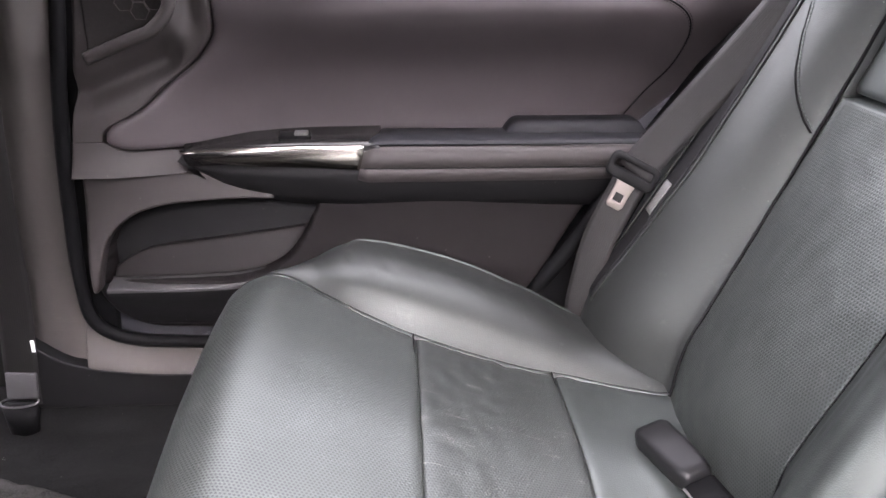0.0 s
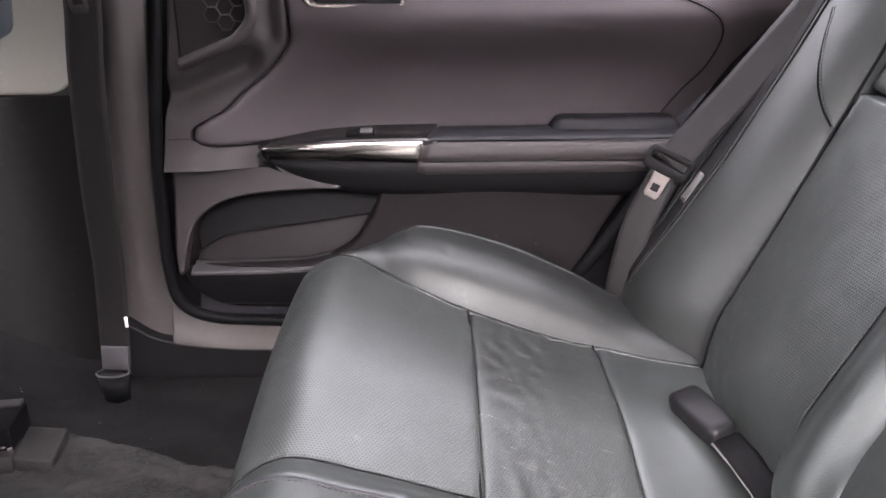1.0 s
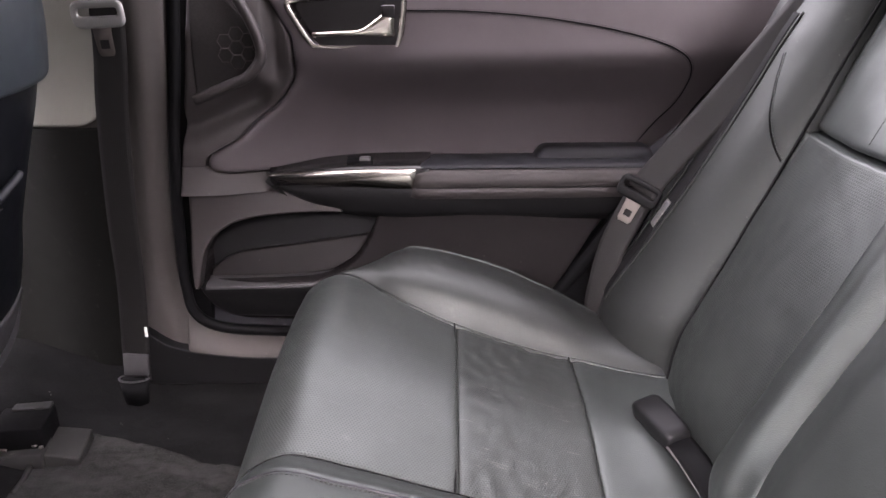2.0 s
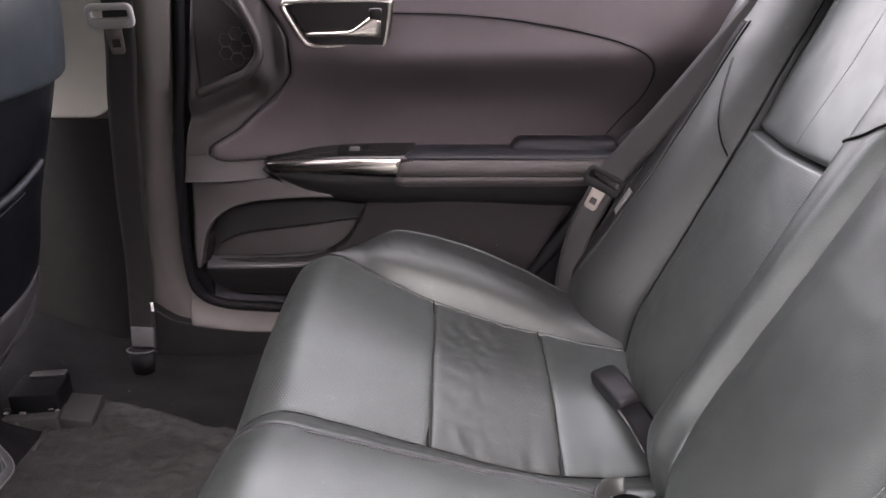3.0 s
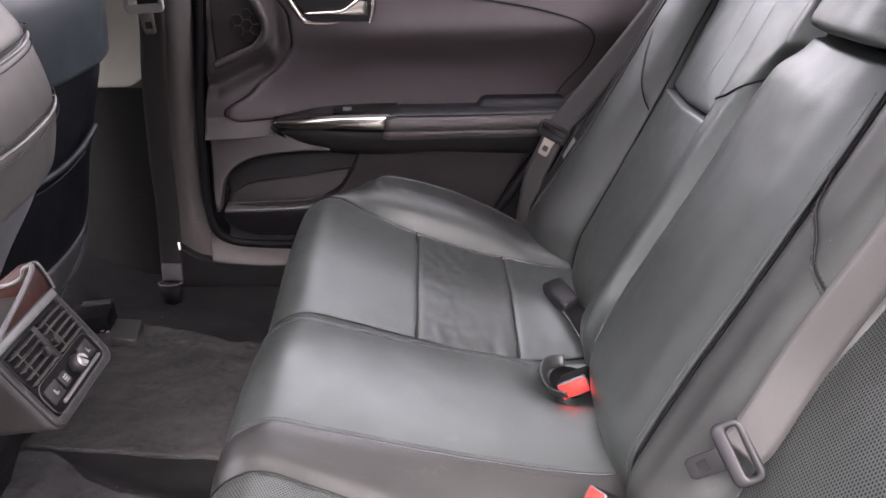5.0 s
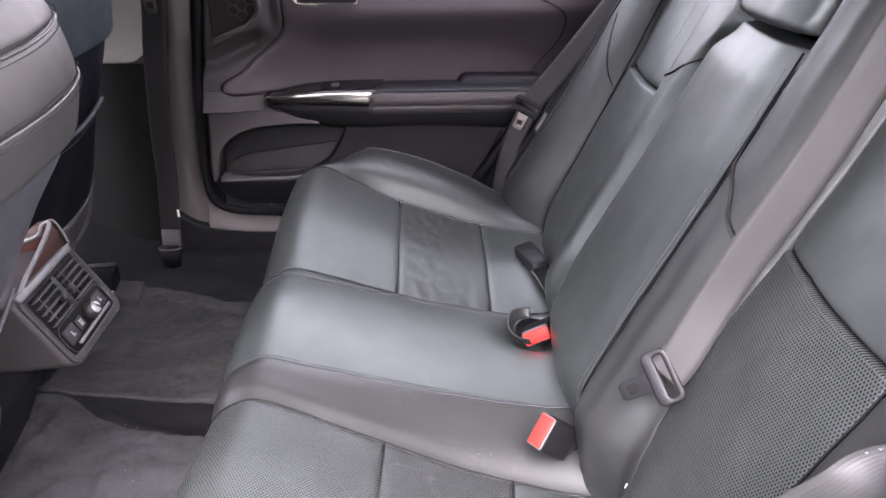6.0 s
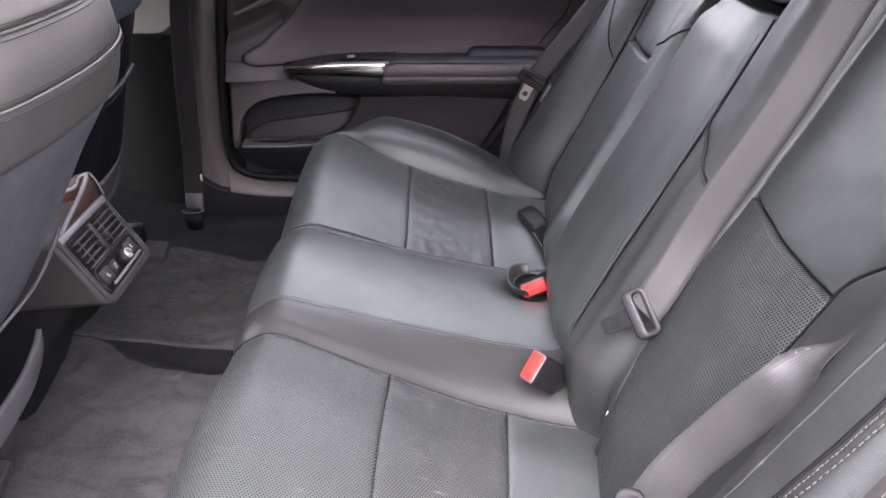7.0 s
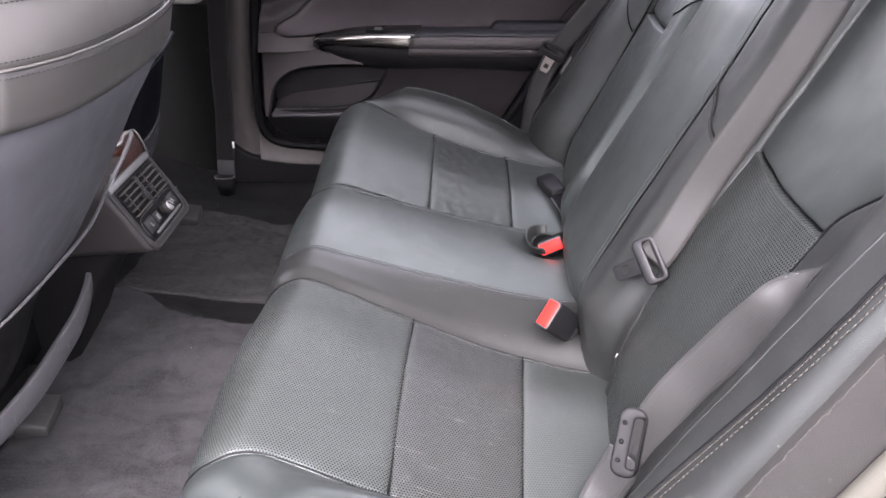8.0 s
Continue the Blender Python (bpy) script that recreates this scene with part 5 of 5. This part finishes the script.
def on_face(x, y, z=0.0):
    return FM @ Vector((x, y, z))


secs = []
for d, sx, sy in ((0.0, 1.0, 1.0), (-0.012, 1.02, 1.0), (-0.06, 1.02, 0.99), (-0.20, 1.0, 0.95), (-0.40, 0.95, 0.9)):
    ring = []
    for px, py in rounded(0.180, 0.128, 0.017, 5):
        ring.append(FM @ Vector((px * sx, 0.056 + py * sy, 0)) + Vector((d * 1.0, 0, -0.10 * abs(d))))
    secs.append(ring)
loft("housing", secs, CONSOLE_BROWN, console, "brown-grey console housing")
secs = []
for z, x, w in ((0.04, -0.615, 0.085), (0.12, -0.600, 0.078), (0.22, -0.550, 0.072), (0.29, -0.500, 0.070), (0.36, -0.490, 0.070)):
    secs.append([(x - 0.015, MID - w, z), (x, MID - w + 0.02, z), (x, MID + w - 0.02, z), (x - 0.015, MID + w, z), (x - 0.7, MID + w, z), (x - 0.7, MID - w, z)])
loft("lower_body", secs, DARK_PLASTIC, console)
part("bezel", plate_bm(rounded(0.178, 0.128, 0.017, 6), 0.006, FM @ pose(0, 0.058, 0.001), 0.0015, hole=rounded(0.156, 0.104, 0.008, 3)), BEZEL_GREY, console, "grey vent surround")
part("bezel_band", box_bm((0.170, 0.011, 0.005), FM @ pose(0, 0.1145, 0.0045), 0.0018), BAND_GREY, console, "satin grey band over the vents")
for w, h, cy, r in ((0.174, 0.124, 0.058, 0.0006), (0.150, 0.046, 0.0275, 0.0006)):
    tube("bezel_line", [on_face(px, cy + py, 0.0045) for px, py in rounded(w, h, 0.016, 5)], r, GREY_PLASTIC, console, "thin bright outline", n=6, closed=True)
part("face_panel", plate_bm(rounded(0.160, 0.108, 0.006, 3), 0.004, FM @ pose(0, 0.057, -0.0005), 0.0), DARK_PLASTIC, console)
lid = bmesh.new()
lid_near = lambda a: MID - 0.082 + 0.168 * step(-0.05, 0.27, a)
lid_x, lid_z = spline((0, -0.487), (0.125, -0.494), (0.25, -0.504), (0.5, -0.56), (1, -0.82)), spline((0, 0.418), (0.125, 0.440), (0.25, 0.456), (0.375, 0.450), (0.5, 0.425), (1, 0.400))
for i in range(9):
    for j in range(7):
        a, b = i / 8, j / 6
        lid.verts.new((lid_x(a), lid_near(a) + (MID + 0.094 + 0.012 * step(0, 0.3, a) - lid_near(a)) * b, lid_z(a) + 0.004 * math.sin(math.pi * b)))
lid.verts.ensure_lookup_table()
for i in range(8):
    for j in range(6):
        lid.faces.new([lid.verts[q] for q in (i * 7 + j, (i + 1) * 7 + j, (i + 1) * 7 + j + 1, i * 7 + j + 1)])
ex = bmesh.ops.extrude_face_region(lid, geom=list(lid.faces))
bmesh.ops.translate(lid, vec=(0, 0, -0.05), verts=[g for g in ex["geom"] if isinstance(g, bmesh.types.BMVert)])
part("wood_lid", lid, WOOD, console, "dark glossy wood trim")
for side_y, rr in ((lid_near, 0.0034), (lambda a: MID + 0.095, 0.0022)):
    tube("lid_rim", smooth_path([(lid_x(a) + 0.002, side_y(a), lid_z(a) + 0.001) for a in (0, 0.06, 0.125, 0.19, 0.25, 0.32, 0.5, 1)], 8), rr, BAND_GREY, console, "bright trim line")
tube("lid_rim", [(-0.486, MID - 0.083 + 0.18 * k / 8, 0.4185) for k in range(9)], 0.0022, GREY_PLASTIC, console)
for cx in (-0.0385, 0.0385):
    vent = part("vent_well", plate_bm(rounded(0.066, 0.052, 0.003, 2), 0.003, FM @ pose(cx, 0.077, 0.0025), 0.0), RUBBER, console)
    for k in range(5):
        part("vent_slat", box_bm((0.064, 0.0013, 0.010), FM @ pose(cx, 0.0560 + 0.0105 * k, 0.0055, 10, 0, 0), 0.0004, 1), SLAT_GREY, vent)
    lint = bmesh.new()
    rnd = random.Random(int(100 + 1000 * cx))
    for k in range(46):
        px, row = rnd.uniform(-0.029, 0.029), rnd.randrange(5)
        if px * cx < -0.0002 and rnd.random() < 0.5:
            continue
        bmesh.ops.create_icosphere(lint, subdivisions=1, radius=1.0, matrix=FM @ pose(cx + px, 0.0550 + 0.0105 * row + rnd.uniform(-0.001, 0.002), 0.0055, rnd.uniform(0, 90), 0, rnd.uniform(0, 90)) @ Matrix.Diagonal((rnd.uniform(0.001, 0.0032), rnd.uniform(0.0006, 0.0014), rnd.uniform(0.0006, 0.0016), 1)))
    part("dust", lint, DUST, vent, "grey-brown dust on the slats")
    part("vent_vane", box_bm((0.0014, 0.048, 0.004), FM @ pose(cx - 0.012, 0.077, 0.0035), 0.0), DUST, vent)
    part("vent_slider", box_bm((0.010, 0.013, 0.010), FM @ pose(cx * 0.35, 0.088 - 0.016, 0.009), 0.002), BEZEL_GREY, vent)
part("vent_divider", box_bm((0.010, 0.054, 0.006), FM @ pose(0, 0.077, 0.004), 0.001), BEZEL_GREY, console)
for cx in (-0.050, 0.050):
    b = part("heater_button", box_bm((0.030, 0.024, 0.006), FM @ pose(cx, 0.030, 0.003), 0.002), BEZEL_GREY, console)
    part("symbol", plate_bm([(-0.003, -0.0042), (0.003, -0.0042), (0.0036, -0.002), (0.0, -0.0012), (-0.0008, 0.0042), (-0.0036, 0.0036)], 0.0006, FM @ pose(cx, 0.030, 0.0064), 0.0), PRINT, b)
knob = bmesh.new()
bmesh.ops.create_cone(knob, cap_ends=True, segments=24, radius1=0.0125, radius2=0.0115, depth=0.014, matrix=FM @ pose(0.016, 0.030, 0.008))
dial = part("temperature_dial", knob, CONSOLE_BROWN, console, "brown temperature dial with a chrome face")
knob = bmesh.new()
bmesh.ops.create_cone(knob, cap_ends=True, segments=24, radius1=0.0095, radius2=0.0075, depth=0.004, matrix=FM @ pose(0.016, 0.030, 0.0165))
part("dial_face", knob, SATIN, dial, "chrome dial face", smooth=False)
part("dial_mark", box_bm((0.0025, 0.016, 0.003), FM @ pose(0.016, 0.030, 0.0190, 0, 0, 35), 0.0006), CHROME, dial)
mode = part("mode_button", box_bm((0.018, 0.018, 0.006), FM @ pose(-0.020, 0.030, 0.003), 0.002), BEZEL_GREY, console)
for k in range(3):
    part("symbol", box_bm((0.009, 0.0022, 0.0006), FM @ pose(-0.020, 0.0265 + 0.0035 * k, 0.0064), 0.0), PRINT, mode)
part("socket_cover", box_bm((0.115, 0.005, 0.005), FM @ pose(0.008, 0.0125, 0.003), 0.0015), BAND_GREY, console, "dusty pale strip under the buttons")


# ---- belts, tongues and buckles ----


def sash_guide(parent, m, steel=True, scale=1.0, mat=None):
    """A plastic belt guide with its latch tongue; local x across the belt, local y up the belt."""
    g = part("belt_guide", plate_bm([(a * scale, b * scale) for a, b in rounded(0.066, 0.034, 0.010, 4)], 0.009, m, 0.003, hole=[(a * scale, b * scale + 0.003) for a, b in rounded(0.050, 0.010, 0.003, 2)]), mat or (DARK_PLASTIC if steel else GUIDE_GREY), parent, "plastic belt guide")
    out = [(-0.013, -0.012), (0.013, -0.012), (0.0115, -0.022), (0.011, -0.048), (0.008, -0.053), (-0.008, -0.053), (-0.011, -0.048), (-0.0115, -0.022)]
    part("latch_tongue", plate_bm([(a * scale, b * scale) for a, b in out], 0.0026, m, 0.0006, hole=[(a * scale, b * scale) for a, b in ((-0.0055, -0.032), (0.0055, -0.032), (0.0055, -0.043), (-0.0055, -0.043))]), STEEL if steel else RUBBER, parent, "steel latch tongue" if steel else "black-coated latch tongue")
    return g


cb = empty("seat_belt", (0.334, 0.061, 0.40))
tagged(cb, "dark grey centre seat belt lying across the backrest", "seat belt", group="seat belts")
up = Vector((-0.60, -0.75, 0.25)).normalized()
cpts = [Vector(p) + up * 0.012 for p in ((0.335, 0.059, 0.409), (0.350, 0.060, 0.432), (0.385, 0.071, 0.497), (0.412, 0.073, 0.552), (0.438, 0.073, 0.602), (0.469, 0.074, 0.662), (0.502, 0.078, 0.730), (0.545, 0.081, 0.82), (0.60, 0.07, 0.885), (0.75, 0.05, 0.895))]
cpath = smooth_path(cpts, 8)
ribbon("webbing", cpath, [tuple(Vector((0.022, -0.026, -0.036)).lerp(Vector((0.040, -0.014, -0.012)), step(0.05, 0.30, i / len(cpath)))) for i in range(len(cpath))], 0.044, BELT_MID, cb)
sash_guide(cb, frame_at(Vector((0.334, 0.060, 0.408)) + up * 0.012, (0.30, -0.45, -0.62), (0.36, 0.05, 0.46)), False, 0.98)

nb = empty("seat_belt", (0.28, -0.16, 0.30))
tagged(nb, "mid-grey twisted outer seat belt hanging beside the padded bolster", "seat belt", group="seat belts")
npts = [(0.262, -0.2, 0.3), (0.284, -0.205, 0.344), (0.299, -0.211, 0.383), (0.314, -0.218, 0.415), (0.33, -0.232, 0.454), (0.344, -0.246, 0.49), (0.356, -0.263, 0.523), (0.368, -0.273, 0.549), (0.386, -0.287, 0.591), (0.404, -0.288, 0.622), (0.435, -0.29, 0.68), (0.49, -0.29, 0.8), (0.58, -0.28, 0.9)]
sides = []
nn_path = smooth_path(npts)
for i in range(len(nn_path)):
    t = i / (len(nn_path) - 1)
    sides.append(tuple(Vector((-0.66, 0.58, 0.48)).lerp(Vector((0.276, 0.534, -0.287)), step(0.50, 0.66, t))))
ribbon("webbing", nn_path, sides, 0.048, BELT_PALE, nb)
gm = frame_at((0.254, -0.232, 0.345), (0.20, 0.48, 0.85), (-0.92, 0.30, 0.10))
ng = part("belt_guide", plate_bm(rounded(0.074, 0.030, 0.012, 4), 0.009, gm, 0.003, hole=[(q0, q1 - 0.006) for q0, q1 in rounded(0.054, 0.009, 0.003, 2)]), DARK_PLASTIC, nb, "black belt guide with studs")
for k in (-0.020, 0.0, 0.020):
    stud = bmesh.new()
    bmesh.ops.create_cone(stud, cap_ends=True, segments=10, radius1=0.003, radius2=0.0022, depth=0.003, matrix=gm @ pose(k, 0.008, 0.005))
    part("stud", stud, RUBBER, ng)
ribbon("lap_webbing", smooth_path([(0.262, -0.20, 0.300), (0.250, -0.204, 0.272), (0.238, -0.206, 0.245), (0.228, -0.215, 0.222)]), (-0.66, 0.58, 0.48), 0.044, BELT_PALE, nb)

fb = empty("seat_belt", (0.28, 0.99, 0.44))
tagged(fb, "dark grey outer seat belt hanging at the closed door", "seat belt", group="seat belts")
ribbon("webbing", smooth_path([(0.288, 0.990, 0.458), (0.316, 0.984, 0.497), (0.390, 0.966, 0.598), (0.461, 0.948, 0.70), (0.53, 0.93, 0.80), (0.60, 0.91, 0.88), (0.72, 0.89, 0.90)]), (0.040, -0.034, -0.020), 0.047, BELT, fb)
sash_guide(fb, frame_at((0.286, 0.986, 0.462), (0.050, -0.020, -0.024), (0.55, -0.1, 0.9)), True)
lap = smooth_path([(0.290, 0.994, 0.455), (0.270, 0.997, 0.410), (0.252, 1.000, 0.365), (0.240, 1.003, 0.31), (0.233, 1.006, 0.26), (0.236, 1.01, 0.20)])
ribbon("lap_webbing", lap, [tuple(Vector((0.05, -0.02, -0.03)).lerp(Vector((0.035, -0.045, 0.0)), i / len(lap))) for i in range(len(lap))], 0.044, BELT, fb)

pb = empty("seat_belt", (-0.55, 1.06, 0.10))
tagged(pb, "dark front seat belt hanging down the centre pillar", "seat belt", group="seat belts")
ppts = [(-0.452, 0.950, 0.92), (-0.472, 0.980, 0.76), (-0.4815, 0.990, 0.674), (-0.500, 1.008, 0.582), (-0.5255, 1.042, 0.412), (-0.5375, 1.062, 0.288), (-0.5545, 1.076, 0.155), (-0.559, 1.078, 0.10)]
ribbon("webbing", smooth_path(ppts), (1, 0, 0.09), 0.048, BELT, pb)
sash_guide(pb, frame_at((-0.4865, 0.982, 0.730), (1, 0.0, 0.03), (0.05, -0.15, 1)), True, 1.12, GUIDE_PALE)
part("belt_end", box_bm((0.044, 0.006, 0.040), pose(-0.5560, 1.073, 0.133, -6, 3, 0), 0.002), GREY_PLASTIC, pb, "grey stitched belt end")
boot = bmesh.new()
bmesh.ops.create_cone(boot, cap_ends=True, segments=20, radius1=0.020, radius2=0.027, depth=0.055, matrix=pose(-0.563, 1.070, 0.080) @ Matrix.Diagonal((1, 0.55, 1, 1)))
bmesh.ops.bevel(boot, geom=[e for e in boot.edges if len(e.link_faces) == 2 and e.calc_face_angle(0) > 0.8], offset=0.006, segments=3, affect="EDGES")
part("anchor_boot", boot, RUBBER, pb, "black rubber anchor boot")
tube("boot_rim", [(-0.563 + 0.0265 * math.cos(a), 1.070 + 0.0150 * math.sin(a), 0.107) for a in [2 * math.pi * k / 24 for k in range(24)]], 0.0016, GREY_PLASTIC, pb, closed=True)
part("belt_tag", box_bm((0.005, 0.002, 0.018), pose(-0.5275, 1.068, 0.198), 0.0005), WHITE, pb, "small white tag")


def buckle(label, base, axis, wide, colour=True, length=0.062):
    """A belt buckle: axis points from its foot to its mouth, wide along the button."""
    b = empty("belt_buckle", base)
    tagged(b, label, "seat belt buckle", group="belt buckles")
    a = Vector(axis).normalized()
    m = frame_at(Vector(base), wide, a)          # local x wide, y along the axis
    part("body", box_bm((0.046, length, 0.026), m @ pose(0, length / 2, 0), 0.005, 3), RUBBER, b)
    if colour:
        r = part("release_button", box_bm((0.041, 0.005, 0.0205), m @ pose(0, length + 0.0005, 0.001), 0.002, 2), RED, b, "red release button")
        part("mouth_frame", plate_bm(rounded(0.045, 0.0255, 0.004, 3), 0.003, m @ pose(0, length - 0.0015, 0, 90, 0, 0), 0.0005), GREY_PLASTIC, b)
    ribbon("strap", [m @ Vector((0, q, 0)) for q in (0.01, -0.02, -0.05)], m.to_3x3() @ Vector((1, 0, 0)), 0.036, BELT, b)
    return b


buckle("black belt buckle with red button sunk in a leather pocket", (0.251, 0.446, 0.238), (-0.30, -0.80, 0.20), (0.84, -0.14, 0.46), length=0.050)
buckle("black belt buckle with red button standing against the backrest", (0.244, 0.152, 0.238), (-0.76, -0.52, 0.30), (0.50, 0.40, 0.72))
fbk = empty("belt_buckle", (0.275, 0.70, 0.205))
tagged(fbk, "black plastic belt buckle lying on the seat", "seat belt buckle", group="belt buckles")
secs = []
for t, w, h in ((0.0, 0.030, 0.018), (0.03, 0.037, 0.026), (0.12, 0.041, 0.031), (0.5, 0.040, 0.031), (0.85, 0.036, 0.027), (0.97, 0.032, 0.024), (1.0, 0.026, 0.018)):
    c = Vector((0.256, 0.752, 0.236)).lerp(Vector((0.282, 0.670, 0.234)), t)
    mm = frame_at(c, (0.93, 0.30, 0.20), (-0.28, 0, 1))
    secs.append([mm @ Vector((px, py, 0)) for px, py in rounded(w, h, 0.007, 3)])
loft("body", secs, GUIDE_GREY, fbk)
ribbon("strap", [(0.280, 0.668, 0.234), (0.289, 0.637, 0.230), (0.298, 0.597, 0.223), (0.305, 0.557, 0.213)], (0.9, 0.3, 0.25), 0.034, RUBBER, fbk, thick=0.006)
tube("strap_edge", [(0.264, 0.664, 0.230), (0.274, 0.632, 0.225), (0.284, 0.588, 0.216)], 0.0016, BAND_GREY, fbk, "thin bright strap edge")
# leather collar of the sunk buckle
ring = [(0.236 + 0.037 * math.cos(a), 0.440 + 0.050 * math.sin(a), 0.243 + 0.003 * math.sin(3 * a)) for a in [radians(88 + 165 * k / 30) for k in range(31)]]
ribbon("buckle_collar", ring, [tuple(Vector((p[0] - 0.236, p[1] - 0.440, 0)).normalized() * 0.5 + Vector((0, 0, 0.8))) for p in ring], 0.020, LEATHER_SHADED, cush, thick=0.004, label="brown-black leather buckle pocket edge")
pocket_floor = [[(0.238 + r * 0.030 * math.cos(a), 0.444 + r * 0.040 * math.sin(a), 0.233 - h) for a in [2 * math.pi * k / 24 for k in range(24)]] for r, h in ((1.0, 0.0), (0.8, 0.010), (0.4, 0.014))]
loft("buckle_pocket", pocket_floor, RUBBER, cush, "dark bottom of the buckle pocket")

# ---- seat rails, tags and specks ----


def rail(x, y, label, seed, lift=0.0):
    """A seat rail's end: x, y is the middle of its wedge-shaped cover; the rail runs forward under the seat."""
    r = empty("seat_rail", (x, y, 0.045))
    tagged(r, label, "seat rail", group="seat rails")
    m = pose(x, y, lift, 0, 0, 8)
    wedge = box_bm((0.052, 0.078, 0.034), m @ pose(0.0, 0.0, 0.064), 0.0, 1)
    for v in wedge.verts:
        q = m.inverted() @ v.co
        if q.z > 0.06:
            q.z -= 0.012 * (q.x > 0) + 0.006 * (q.y < 0)
            q.x -= 0.010 * (q.y > 0) * (q.x < 0)
            v.co = m @ q
    bmesh.ops.bevel(wedge, geom=list(wedge.edges), offset=0.003, segments=2, affect="EDGES", profile=0.5)
    part("rail_cover", wedge, RAIL_GREY, r, "scuffed grey plastic rail end cover")
    part("slider", box_bm((0.080, 0.075, 0.046), m @ pose(-0.066, 0.008, 0.094), 0.003), RUBBER, r, "black slider block")
    part("slider_cap", box_bm((0.060, 0.020, 0.006), m @ pose(-0.060, 0.040, 0.118), 0.002), RAIL_GREY, r)
    part("rail", box_bm((0.36, 0.050, 0.028), m @ pose(-0.205, -0.022, 0.068), 0.003), RAIL_GREY, r)
    part("rail_groove", box_bm((0.34, 0.018, 0.004), m @ pose(-0.205, -0.020, 0.0830), 0.001), RUBBER, r)
    rnd = random.Random(seed)
    bracket = bmesh.new()
    for k in range(7):
        size = (rnd.uniform(0.004, 0.016), rnd.uniform(0.003, 0.008), rnd.uniform(0.002, 0.007))
        bit = box_bm(size, m @ pose(-0.028 - 0.014 * k, -0.030 + rnd.uniform(-0.008, 0.012), 0.085 + size[2] / 2, rnd.uniform(-15, 15), rnd.uniform(-15, 15), rnd.uniform(-40, 40)), 0.0008, 1)
        tmp = bpy.data.meshes.new("bit")
        bit.to_mesh(tmp)
        bit.free()
        bracket.from_mesh(tmp)
        bpy.data.meshes.remove(tmp)
    part("bracket", bracket, STEEL, r, "worn steel slider bracket")
    tube("height_rod", [m @ Vector(p) for p in ((-0.046, -0.045, 0.060), (-0.045, -0.075, 0.058), (-0.050, -0.108, 0.057))], 0.0045, RAIL_GREY, r, "thin grey rod", n=8)
    return r


rail(-0.620, 0.927, "grey-capped seat rail end with a black slider on the carpet", 4)
rail(-0.606, 0.108, "grey-capped seat rail end under the driver's seat", 9, 0.028)
for p, s in (((0.303, 0.030, 0.272), (0.0022, 0.0022, 0.008)), ((0.306, 0.842, 0.294), (0.0026, 0.0026, 0.007))):
    part("end_clip", box_bm(s, pose(p[0] - 0.010 + 0.036 * (p[1] - 0.06), p[1], p[2], 0, 25, 20), 0.0015), SATIN, cush, "small pale clip")
